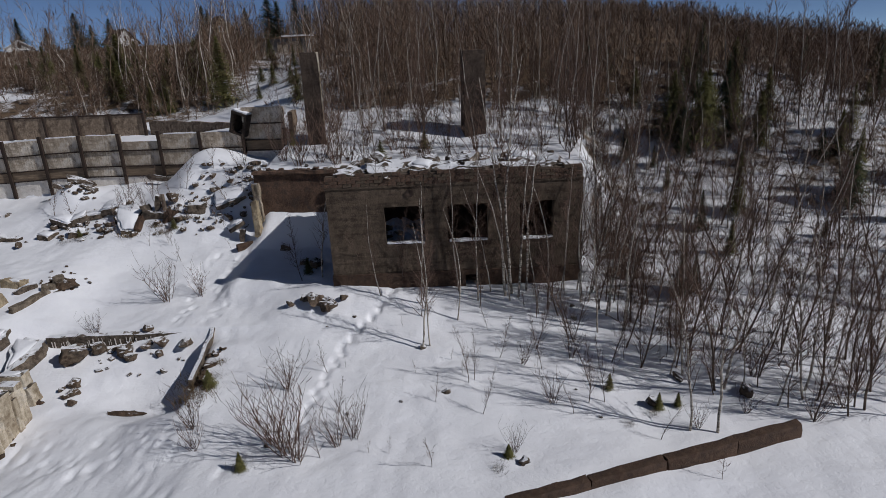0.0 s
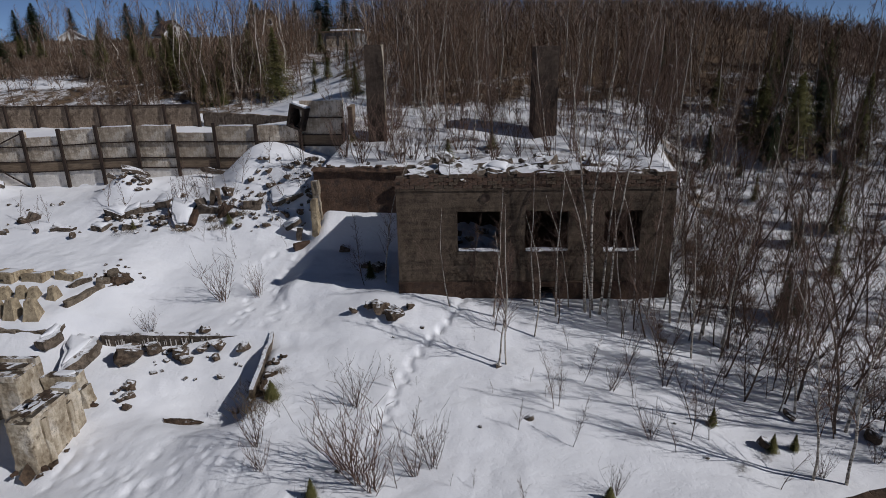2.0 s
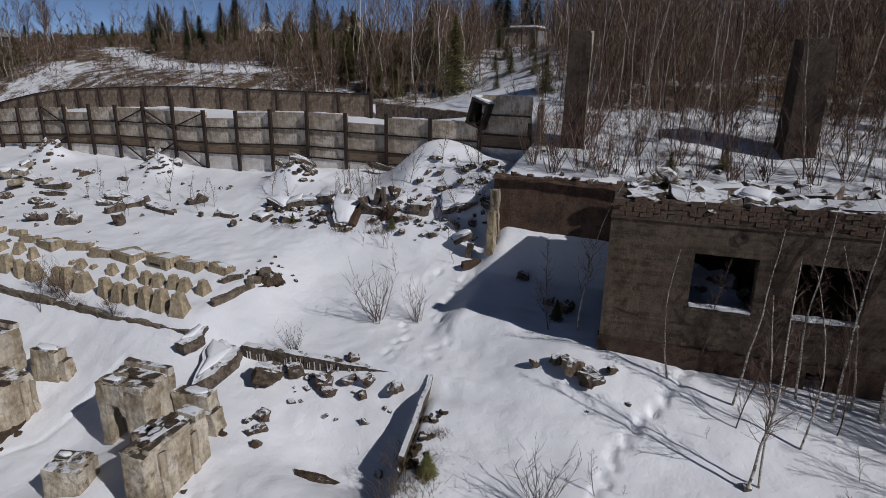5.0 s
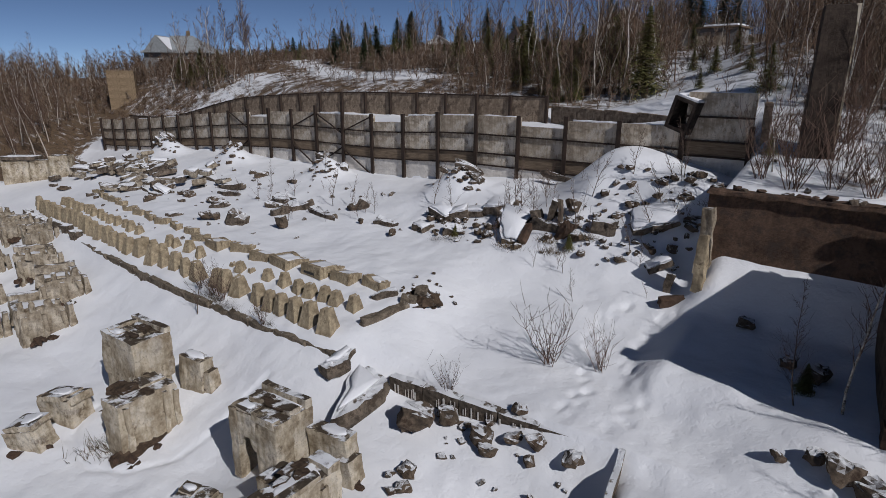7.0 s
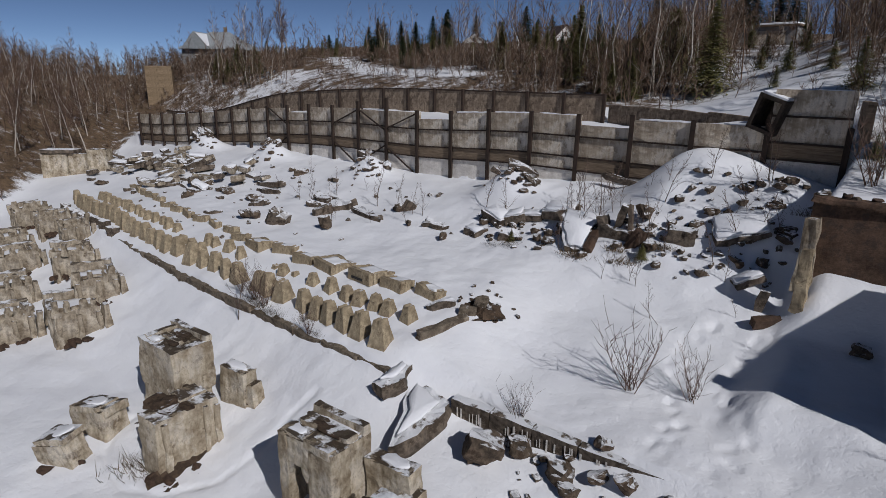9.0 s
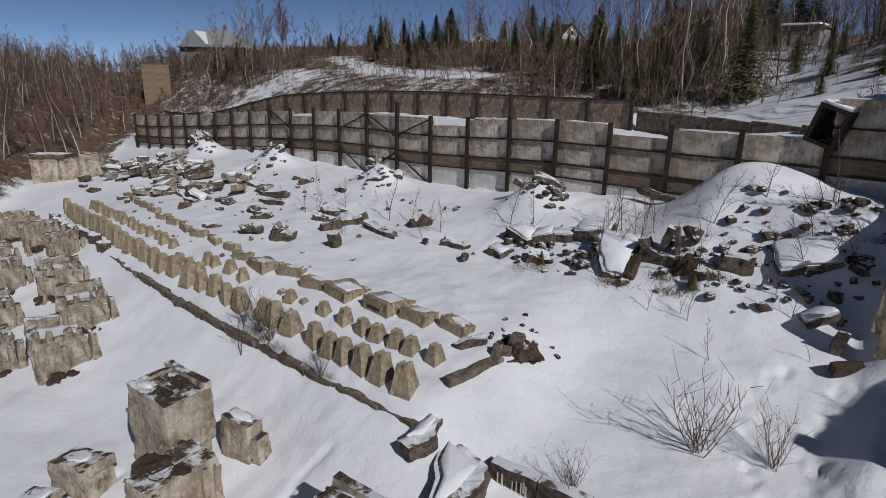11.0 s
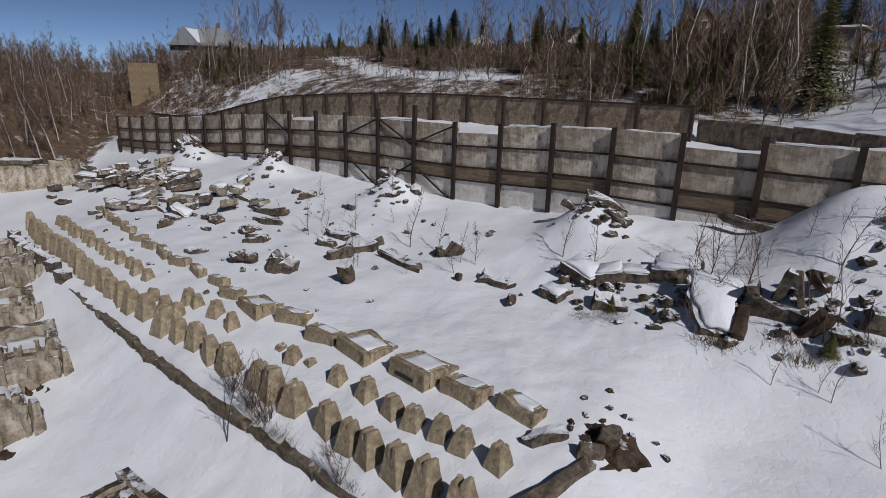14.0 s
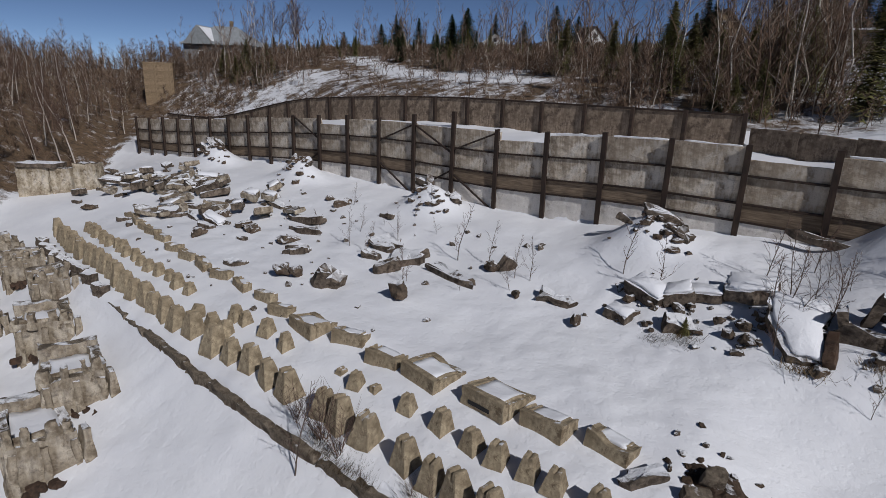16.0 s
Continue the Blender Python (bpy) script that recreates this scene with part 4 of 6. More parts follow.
    for k in range(9):
        q = tagged(part("earth", plate(r, r.uniform(0.3, 0.7), r.uniform(0.3, 0.9), 0.14), M["soil"]), "dark earth lying on the ledge of the block", "earth", "earth on the ledge")
        x, y = -25.75 + r.uniform(-0.2, 0.3), 15.8 + r.uniform(-0.5, 0.95)
        q.matrix_world = pose(x, y, floor_z(-25.25, 15.8) + 1.86 + r.uniform(0, 0.08), r.uniform(-6, 6), r.uniform(-4, 12), r.uniform(0, 180))
    block(-25.8, 18.1, ((0, 0, 0.5, 1.2, 0.6, 1.5, 3, 1), (0.7, 0.05, 0.3, 0.4, 0.5, 0.9, -6, 0)), 12, 0, "smaller concrete block leaning by the big one")
    block(-28.1, 13.25, ((0, 0, 0.12, 1.35, 0.8, 1.2, -14, 0), (0, 0, 0.78, 1.2, 0.72, 0.16, -14, 0), (-0.05, 0.02, 0.8, 1.3, 0.85, 0.2, -14, 1)), 24, 6, "small tilted concrete block capped with snow")
    block(-28.8, 14.6, ((0, 0, 0.2, 1.5, 1.0, 1.3, -6, 0), (0.6, 0.1, 0.85, 0.35, 0.9, 0.3, -12, 0), (-0.15, 0, 0.86, 1.3, 0.95, 0.2, -8, 1)), 20, -4, "small tilted concrete block capped with snow")

    # the row of ruined counterfort blocks further off: ribbed front wall, side walls with snow between, a raised rear part
    def ruin(x, y, w, h, depth, turn, tall):
        h, tall = h * 0.85, tall * 0.3
        root = tagged(new("ruined_block"), "pale ruined concrete block with ribbed face and jagged top", "concrete block", "row of ruined blocks")

        def bit(name, px, py, pz, sx, sy, sz, label="", wear=0.085, notch=(), taper=0.04):
            q = part(name, worn_block(r, sx, sy, sz, 6, wear, taper, seed=x + px * 7 + py, notch=notch), M["ruin"], root, label)
            q.matrix_local = pose(px, py, pz, r.uniform(-4, 4), r.uniform(-4, 4), r.uniform(-6, 6))
        bit("front_wall", -0.3, 0, h / 2 - 0.3, 0.6, w, h + 0.6, notch=((-0.5, 0.5, r.uniform(0, 0.3)),))
        for k in range(4):      # jagged teeth left standing along the top
            bit("broken_top", -0.3 + r.uniform(-0.12, 0.12), (-0.4 + 0.27 * k + r.uniform(-0.06, 0.06)) * w, h + r.uniform(-0.05, 0.2), r.uniform(0.25, 0.5), w * r.uniform(0.12, 0.26), r.uniform(0.35, 0.8), wear=0.12, taper=0.45)
        bit("buttress", -0.1, w / 2 + 0.15, h / 2 - 0.35, 0.8, 0.45, h + 0.7, wear=0.07, taper=0.55)
        for k in (-0.42, 0.0, 0.42):
            bit("rib", 0.02, k * w + r.uniform(-0.1, 0.1), h / 2 - 0.35, 0.16, 0.2, h + 0.35)
        for k in (-1, 1):
            bit("side_wall", -0.6 - depth / 2, k * (w / 2 - 0.2), h / 2 - 0.35 + r.uniform(-0.25, 0.2), depth * r.uniform(0.75, 1.0), 0.36, h + 0.4, wear=0.1)
        bit("rear_wall", -0.6 - depth, 0, h / 2 - 0.1 + tall / 2, 0.5, w, h + tall, wear=0.09)
        q = part("snow_fill", worn_block(r, depth, w - 0.6, h, 5, 0.12, 0.1, seed=x), M["snow"], root, "snow lying between the walls", True)
        q.location = (-0.5 - depth / 2, 0, h / 2 - 0.3)
        for k in range(8):
            q = part("rubble", hull(r, r.uniform(0.25, 0.6), r.uniform(0.2, 0.5), r.uniform(0.15, 0.4)), M["base"], root, "broken stone at its foot")
            q.location = (r.uniform(0, 0.5), r.uniform(-0.5, 0.5) * w, 0.02)
        root.matrix_world = pose(x, y, floor_z(x, y), 0, 0, turn)
    for x, y, w, h, d, turn, tall in ((-36.2, 16.4, 1.9, 1.6, 2.4, -8, 0.5), (-38.4, 18.0, 1.9, 1.5, 2.2, -14, 0.6), (-38.8, 14.6, 1.6, 1.5, 1.8, -8, 0.2), (-43.6, 18.6, 2.0, 1.5, 2.0, -14, 0.4), (-43.2, 15.6, 1.8, 1.5, 2.0, -8, 0.5),
                                   (-46.9, 19.9, 1.5, 1.3, 1.6, -10, 0.2), (-47.2, 17.0, 2.0, 1.5, 2.0, -8, 0.4), (-51.2, 20.0, 1.8, 1.4, 1.6, -8, 0.3), (-51.6, 17.4, 2.2, 1.4, 2.2, -6, 0.4), (-55.4, 19.8, 2.0, 1.5, 2.0, -5, 0.3)):
        ruin(x, y, w, h, d, turn, tall)


def make_loose():
    """Slabs, rocks and the leaning shard."""
    r = random.Random(36)

    def rock(x, y, sx, sy, sz, sink=0.1, turn=None, m="boulder", label="dark broken rock half sunk in snow"):
        ob = part("rock", hull(r, sx, sy, sz, 30 if sx > 0.5 else 18), M[m])
        tagged(ob, label, "rock", "scattered rocks")
        put(ob, x, y, sz, sink * sz, r.uniform(-12, 12), r.uniform(-12, 12), r.uniform(0, 180) if turn is None else turn)

    def slab(x, y, w, d, h, rx, ry, rz, lift=0.0, label="tilted slab of broken concrete with snow on it", m="rubble"):
        ob = part("broken_slab", plate(r, w, d, h) if min(w, d) > 0.3 else worn_block(r, w, d, h, 4, 0.06, seed=x * 3 + y), M[m])
        tagged(ob, label, "concrete slab", "broken slabs")
        ob.matrix_world = pose(x, y, floor_z(x, y) + lift, rx, ry, rz)
    rock(-17.0, 20.5, 1.3, 1.1, 1.0)
    rock(-16.35, 21.3, 0.7, 0.6, 0.6)
    for x, y, s in ((-15.0, 21.2, 0.7), (-14.6, 20.9, 0.5), (-14.1, 21.6, 0.5), (-13.4, 21.7, 0.55), (-13.3, 21.2, 0.4), (-12.2, 21.6, 0.6), (-15.6, 21.5, 0.35), (-16.0, 19.0, 0.5), (-15.7, 18.5, 0.45), (-15.9, 18.2, 0.35), (-15.4, 17.9, 0.4), (-16.3, 18.6, 0.3), (-15.0, 21.7, 0.3), (-14.3, 22.2, 0.45)):
        rock(x, y, s * 1.2, s, s * 0.8)
    rock(-12.9, 17.7, 1.7, 0.5, 0.3, 0.3, 15, "soil", label="dark flat log-like stone in the snow")
    # the pointed wall edge that holds the yard's snow
    g = Geo()
    n = 9
    for o in (-0.09, 0.09):
        for i in range(n):
            y = 18.2 + (22.2 - 18.2) * i / (n - 1)
            x = -10.4 - 0.22 * (y - 19.2) + o
            top = float(ground(x + 0.6, y)) + 0.12 + 0.05 * noise.noise(Vector((y * 2, 1, 4)))
            g.v += [(x, y, top), (x, y, top - 2.6 + 1.9 * i / n)]
    for i in range(n - 1):
        a, b = 2 * i, 2 * n + 2 * i
        g.f += [(a, a + 1, a + 3, a + 2), (b, b + 2, b + 3, b + 1), (a, a + 2, b + 2, b)]
    g.f += [(0, 2 * n, 2 * n + 1, 1), (2 * n - 2, 2 * n - 1, 4 * n - 1, 4 * n - 2)]
    tagged(part("retaining_slab", g, M["rubble"]), "thin pointed concrete wall edge holding back the snow", "concrete slab")
    for k in range(30):
        y = 18.0 + 3.0 * r.random() ** 1.3
        rock(-10.1 - 0.22 * (y - 19.2) + abs(r.gauss(0, 0.25)), y, r.uniform(0.12, 0.4), r.uniform(0.12, 0.35), r.uniform(0.1, 0.28), 0.25, m="soil", label="crumbled earth and stone behind the wall edge")
    # rubble round the end of the footings
    slab(-22.1, 24.45, 1.35, 0.55, 0.3, 4, -10, 52, 0.1, "flat brown slab lying bare on the snow", "rubble")
    slab(-21.17, 23.46, 2.13, 0.29, 0.34, 6, -3, 79, 0.08, "log-like broken beam lying in the snow", "curb")
    slab(-21.07, 24.7, 0.6, 0.26, 0.34, 10, 8, 44, 0.1, "broken end of a brown beam", "curb")
    # a low mound of bare earth at the end of the rows
    g, n = Geo(), 18
    for i in range(n + 1):
        for j in range(n + 1):
            u, v = 2 * i / n - 1, 2 * j / n - 1
            k = noise.noise(Vector((u * 2.2, v * 1.6, 12)))
            high = max(0.0, 1 - u * u * (1.15 + 0.7 * k) - v * v * (1.1 - 0.7 * k)) ** 0.6
            g.v.append((u * 0.88, v * 0.62 + 0.12 * math.sin(2.4 * u), 0.4 * high - 0.16 + 0.2 * high * noise.noise(Vector((u * 5, v * 4, 3)))))
    g.f += [(i * (n + 1) + j, (i + 1) * (n + 1) + j, (i + 1) * (n + 1) + j + 1, i * (n + 1) + j + 1) for i in range(n) for j in range(n)]
    mound = tagged(part("earth_mound", g, M["soil"]), "low mound of bare brown earth breaking through the snow", "earth mound")
    mound.matrix_world = pose(-21.02, 25.48, floor_z(-21.02, 25.48), 0, 0, 139)
    slab(-21.02 + 0.1, 25.48 - 0.2, 0.45, 0.55, 0.4, 14, 10, 30, 0.3, "brown broken block stuck in the mound of earth", "curb")
    for k in range(30):
        rock(-21.02 + r.gauss(0, 0.6), 25.48 + r.gauss(0, 0.6), r.uniform(0.1, 0.3), r.uniform(0.1, 0.28), r.uniform(0.08, 0.2), 0.3, m="soil" if r.random() < 0.6 else "boulder", label="lump of bare brown earth breaking through the snow")
    # broken slabs across the field
    slab(-37.6, 31.1, 1.9, 1.2, 0.4, 10, 4, -14, 0.12)
    slab(-35.7, 30.7, 1.6, 1.5, 0.5, 10, -6, 20, 0.12)
    slab(-32.9, 30.4, 3.6, 0.75, 0.45, 8, 3, -14, 0.08)
    slab(-35.5, 29.2, 1.3, 0.5, 0.5, 14, -18, 40, 0.2)
    slab(-37.2, 29.8, 1.0, 0.5, 0.3, 8, 4, 10, 0.1)
    rock(-33.2, 27.6, 0.8, 0.75, 0.8, label="rounded boulder lying alone in the snow")
    slab(-36.4, 26.85, 1.5, 0.9, 0.9, 20, 25, 40, 0.25)
    rock(-38.6, 26.1, 0.9, 0.7, 0.6)
    rock(-38.0, 26.4, 0.7, 0.6, 0.5)
    slab(-40.6, 28.4, 1.3, 0.6, 0.3, 10, 8, 24, 0.1)
    slab(-42.6, 30.2, 2.4, 0.5, 0.35, 6, -6, 10, 0.15)
    slab(-31.4, 32.1, 0.8, 0.5, 0.6, 10, 30, 60, 0.2)
    rock(-31.9, 31.7, 0.8, 0.6, 0.5)
    slab(-43.8, 31.2, 3.4, 0.5, 0.35, 4, -5, 8, 0.2)
    slab(-28.3, 30.9, 1.6, 0.7, 0.35, 8, 6, 8, 0.1)
    rock(-27.0, 29.9, 0.6, 0.4, 0.4)
    rock(-29.7, 30.3, 0.4, 0.3, 0.4)
    # the band of rubble below the bank
    def broken(x, y, outline, thick, rx, ry, rz, lift, snow=0.92, m="rubble", label="thick broken concrete slab with a sheet of snow on top", sheet=None):
        root = tagged(new("broken_slab"), label, "concrete slab", "broken slabs")
        part("body", shard(r, outline, thick), M[m], root)
        if snow:
            c = part("snow_cap", shard(r, sheet or outline, 0.1, snow, 0.03), M["snow"], root, "sheet of snow", True)
            c.location = (0.04, 0.04, thick / 2 + 0.07)
        root.matrix_world = pose(x, y, floor_z(x, y) + lift, rx, ry, rz)
        return root

    def quad(w, d, k=0.15):
        return [(-w / 2 * r.uniform(1 - k, 1), -d / 2 * r.uniform(1 - k, 1)), (w / 2 * r.uniform(1 - k, 1), -d / 2 * r.uniform(1 - 2 * k, 1)), (w / 2 * r.uniform(1 - 2 * k, 1), d / 2), (-w / 2 * r.uniform(1 - k, 1), d / 2 * r.uniform(1 - k, 1))]
    broken(-19.36, 20.15, [(-0.2, 1.55), (0.3, 1.4), (1.1, 0.6), (0.95, -0.05), (0.0, -1.25), (-0.55, -1.4)], 0.55, 7, -4, 38, 0.16, 1.0, "rubble", "long thick slab with a sheet of snow inside its dark rim", [(-0.05, 1.35), (0.3, 0.95), (0.75, 0.4), (-0.4, -1.1)])
    broken(-20.85, 20.75, [(-0.2, 0.85), (0.3, 0.7), (0.5, -0.1), (0.1, -0.75), (-0.4, -0.6)], 0.45, 8, -6, 10, 0.06, 1.0, "rubble", "small broken slab with a patch of snow inside its dark rim", [(-0.12, 0.7), (0.15, 0.5), (0.1, -0.2), (-0.25, -0.45)])
    broken(-20.85, 32.1, [(-0.95, 1.15), (-0.9, 0.1), (-0.2, -1.25), (0.6, -1.2), (0.6, 1.15)], 0.5, 31, 2, 10, 0.1, 1.0, label="big thick slab propped up, its face under a sheet of snow", sheet=[(-0.9, 1.1), (-0.78, 0.15), (-0.1, -1.1), (0.58, -1.15), (0.58, 1.1)])
    broken(-25.6, 32.5, quad(1.5, 1.0), 0.5, 16, 14, -12, 0.25)
    broken(-24.6, 32.65, quad(1.0, 0.9), 0.45, 12, -18, 16, 0.25)
    broken(-26.0, 31.1, quad(1.0, 0.6), 0.35, 8, 6, -10, 0.1)
    broken(-23.9, 33.0, quad(1.3, 0.7), 0.3, 10, -8, 10, 0.15)
    broken(-22.6, 33.45, quad(1.7, 1.2), 0.42, 15, -6, 8, 0.3)
    broken(-24.1, 31.4, quad(1.0, 0.8), 0.4, 18, 10, 30, 0.12, 0)
    broken(-14.6, 33.2, quad(2.1, 1.7), 0.28, 22, -16, 24, 0.2, label="large snow-covered slab sliding off the bank")
    broken(-16.5, 32.55, quad(1.15, 0.75), 0.6, 6, 4, 12, 0.15, 0, label="dark block of broken concrete sticking out of the bank")
    broken(-19.85, 32.45, quad(1.1, 1.3, 0.4), 0.24, 4, 74, 12, 0.3, 0, label="dark upright slab with snow against it")
    slab(-19.9, 31.55, 0.3, 1.1, 0.35, 30, -8, 4, 0.15, "dark broken beam end in the snow", "base")
    slab(-18.7, 32.6, 0.16, 0.18, 1.5, -18, -16, 0, 0.35, "thin dark post leaning out of the rubble")
    slab(-19.2, 32.1, 1.6, 0.42, 0.5, 4, 6, -4, 0.15, "dark broken beam lying among the rubble")
    slab(-19.2, 32.75, 0.28, 0.3, 1.3, 14, 18, 10, 0.4, "dark upright post end with snow against it")
    slab(-18.15, 31.9, 0.5, 0.45, 1.0, 12, 30, 20, 0.25, "rust-stained lump of broken concrete", "base")
    slab(-12.9, 30.6, 0.3, 0.3, 1.0, 8, 10, 10, 0.3, "dark stump of concrete in the trodden snow")
    slab(-12.45, 30.0, 0.3, 1.2, 0.3, 0, 10, -40, 0.1, "dark broken beam lying in the trodden snow", "base")
    broken(-13.6, 31.4, quad(1.1, 0.6), 0.25, 10, -28, 30, 0.2)
    for x, y, sx, sy, sz in ((-18.3, 33.1, 1.1, 0.9, 1.0), (-17.45, 31.75, 0.8, 0.7, 0.75), (-16.9, 32.6, 0.9, 0.5, 0.7), (-16.9, 31.2, 0.65, 0.5, 0.45), (-18.75, 31.6, 0.6, 0.5, 0.45), (-15.2, 31.3, 0.7, 0.5, 0.45), (-14.9, 34.3, 0.7, 0.5, 0.45),
                             (-22.0, 31.3, 0.8, 0.6, 0.55), (-22.6, 31.5, 0.6, 0.5, 0.5), (-22.3, 32.0, 0.7, 0.6, 0.5), (-21.9, 32.4, 0.5, 0.4, 0.4), (-23.0, 32.0, 0.7, 0.4, 0.4), (-23.4, 31.3, 0.4, 0.3, 0.3), (-22.1, 30.8, 0.6, 0.5, 0.3),
                             (-17.9, 32.6, 0.5, 0.4, 0.35), (-16.2, 33.3, 0.5, 0.4, 0.4), (-20.0, 30.9, 0.7, 0.45, 0.35), (-14.3, 31.9, 0.6, 0.5, 0.45), (-13.4, 32.2, 0.7, 0.6, 0.5)):
        rock(x, y, 0.8 * sx, 0.8 * sy, 0.75 * sz)
    for i in range(34):      # small lumps strewn through the band
        x = r.uniform(-26.5, -12.8)
        y = 32.1 + 0.1 * (x + 20) + r.gauss(0, 0.6)
        t = r.uniform(0.2, 0.45)
        rock(x, y, t * r.uniform(1, 1.7), t, t * 0.8)
    for i in range(64):      # small broken stones on the bank and the flank of the mound
        x, y = r.uniform(-17.6, -12.4), r.uniform(32.6, 36.2)
        t = 0.14 + 0.34 * r.random() ** 2
        rock(x, y, t * r.uniform(1, 1.8), t, t * 0.8, 0.15)
    # debris leaning on the wall
    for x, y in ((-27.6, 36.2), (-26.6, 36.0), (-39.4, 36.8), (-51.8, 36.8), (-62.6, 36.6), (-64.0, 36.2)):
        for k in range(4):
            slab(x + r.uniform(-1.1, 1.1), y + r.uniform(-0.4, 0.3), r.uniform(0.8, 1.9), r.uniform(0.3, 0.6), 0.3, r.uniform(-10, 25), r.uniform(10, 40), r.uniform(-40, 40), 0.15)
    for cx, cy in ((-27.1, 35.7), (-39.4, 36.0), (-51.6, 36.0), (-62.8, 36.0)):
        for k in range(24):
            t = r.uniform(0.12, 0.42)
            rock(cx + r.gauss(0.3, 0.8), cy + r.gauss(-0.2, 0.45), t * r.uniform(1, 1.9), t, t * 0.7, 0.1)
    slab(-21.2, 37.3, 3.0, 0.35, 0.3, 0, 8, -8, 0.25, "long dark beam lying in the snow")
    # the large heap towards the far end
    for i in range(62):
        x, y = r.gauss(-57, 5.0), r.gauss(30.3, 1.6)
        broken(x, y, quad(r.uniform(0.7, 2.3), r.uniform(0.5, 1.2), 0.35), r.uniform(0.2, 0.45), r.uniform(-6, 26), r.uniform(-20, 20), r.uniform(-60, 60), 0.2 + r.uniform(0, 0.4), 0.8 if r.random() < 0.35 else 0, "ruin" if r.random() < 0.6 else "rubble", "flat broken slab in the heap of rubble")
    for i in range(44):
        x, y = r.uniform(-70, -40), r.uniform(25.5, 34.5)
        k = r.uniform(0.3, 0.9)
        if r.random() < 0.6:
            slab(x, y, k * 2.4, k, 0.25, r.uniform(-12, 12), r.uniform(-12, 12), r.uniform(-40, 40), 0.06)
        else:
            rock(x, y, k * 1.5, k, k * 0.6, 0.2)
    # the broken bunker at the far end
    root = tagged(new("bunker_wall"), "pale concrete bunker wall standing in snow", "concrete wall")
    for k, (px, w, h, z) in enumerate(((-1.7, 2.3, 2.6, 0.6), (0.3, 1.5, 2.5, 0.6), (2.0, 1.7, 2.9, 0.8))):
        q = part("section", worn_block(r, w, 1.2, h, 5, 0.06, 0.03, seed=70 + k), M["pale"], root)
        q.location = (px, 0.1 * k, z)
    part("lid", worn_block(r, 2.9, 1.5, 0.3, 4, 0.05, seed=80), M["rubble"], root, "broken slab lying on it").location = (-1.3, 0, 2.05)
    root.matrix_world = pose(-67.4, 26.6, floor_z(-67.4, 26.6) - 0.1, 0, 0, 42)
    # roof rubble on the building
    for k, t, w, d, turn in ((1.0, 1.4, 1.3, 0.8, 30), (2.7, 1.6, 2.1, 1.2, 8), (4.6, 2.2, 1.5, 1.1, -20), (5.9, 1.2, 1.8, 0.9, 12), (7.6, 1.8, 2.3, 1.3, -14), (9.2, 1.2, 1.6, 0.8, 20), (10.6, 1.7, 1.9, 1.1, -8), (3.6, 3.6, 1.8, 1.2, 24), (6.6, 3.6, 2.0, 1.3, -30), (9.8, 3.4, 1.7, 1.2, 10)):
        p = on_facade(k, -t, 0)
        ob = broken(p.x, p.y, quad(w, d, 0.25), 0.34, 0, 0, turn, 0, 0.7 if k in (4.6, 9.8) else 0, label="broken roof slab lying tilted on the ruin")
        ob.matrix_world = pose(p.x, p.y, 6.12, r.uniform(4, 20), r.uniform(-16, 16), turn)
    for i in range(64):
        s, t = r.uniform(0.3, 11.9), 0.4 + 6.5 * r.random() ** 1.3
        p = on_facade(s, -t, 0)
        size = r.uniform(0.25, 0.85)
        ob = part("roof_rubble", plate(r, size * r.uniform(1, 2), size * 0.8, size * 0.4) if r.random() < 0.5 else hull(r, size * 1.5, size, size * 0.7), M["rubble"])
        tagged(ob, "broken concrete lump with snow on the ruined roof", "rubble", "rubble on the roof")
        ob.matrix_world = pose(p.x, p.y, 5.95 + 0.12 * size, r.uniform(-25, 25), r.uniform(-25, 25), r.uniform(0, 180))
    # crumbs of rubble strewn over the snow
    crumbs = [hull(r, 0.3, 0.24, 0.18, 12).mesh("stone", M["rubble"]) for _ in range(5)]
    for i in range(210):
        k = r.random()
        if k < 0.45:
            x, y = r.uniform(-27, -12.5), 32.3 + r.gauss(0, 0.8)
        elif k < 0.75:
            x, y = r.uniform(-50, -31), r.uniform(23.6, 35)
        elif k < 0.82:
            x, y = r.uniform(-18, -12), r.uniform(20, 22)
        else:
            x, y = (r.uniform(-12, 8), r.uniform(14, 24)) if r.random() < 0.4 else (r.uniform(-11.5, 8), r.uniform(31.8, 36))
        ob = tagged(new("stone", crumbs[r.randrange(5)]), "small dark stone lying on the snow", "stone", "small stones")
        ob.matrix_world = pose(x, y, floor_z(x, y) + 0.03, r.uniform(-30, 30), r.uniform(-30, 30), r.uniform(0, 360)) @ Matrix.Scale(r.uniform(0.4, 1.5), 4)
    # stones in the yard
    for x, y, s in ((-6.3, 23.3, 0.9), (-5.6, 23.0, 0.9), (-6.9, 23.6, 0.6), (-7.6, 23.4, 0.5), (-5.0, 23.6, 0.5), (11.6, 18.3, 0.7), (8.0, 17.6, 0.5), (9.4, 19.2, 0.5), (3.2, 14.0, 0.4), (-9.8, 29.2, 0.6), (-8.2, 27.6, 0.6), (-7.4, 27.2, 0.8)):
        rock(x, y, s, s * 0.85, s * 0.75)
    # the low wall at the yard's edge
    root = tagged(new("yard_wall"), "low brown concrete wall at the edge of the yard", "low wall")
    a, b = Vector((2.6, 12.0, 0)), Vector((12.5, 16.15, 0))
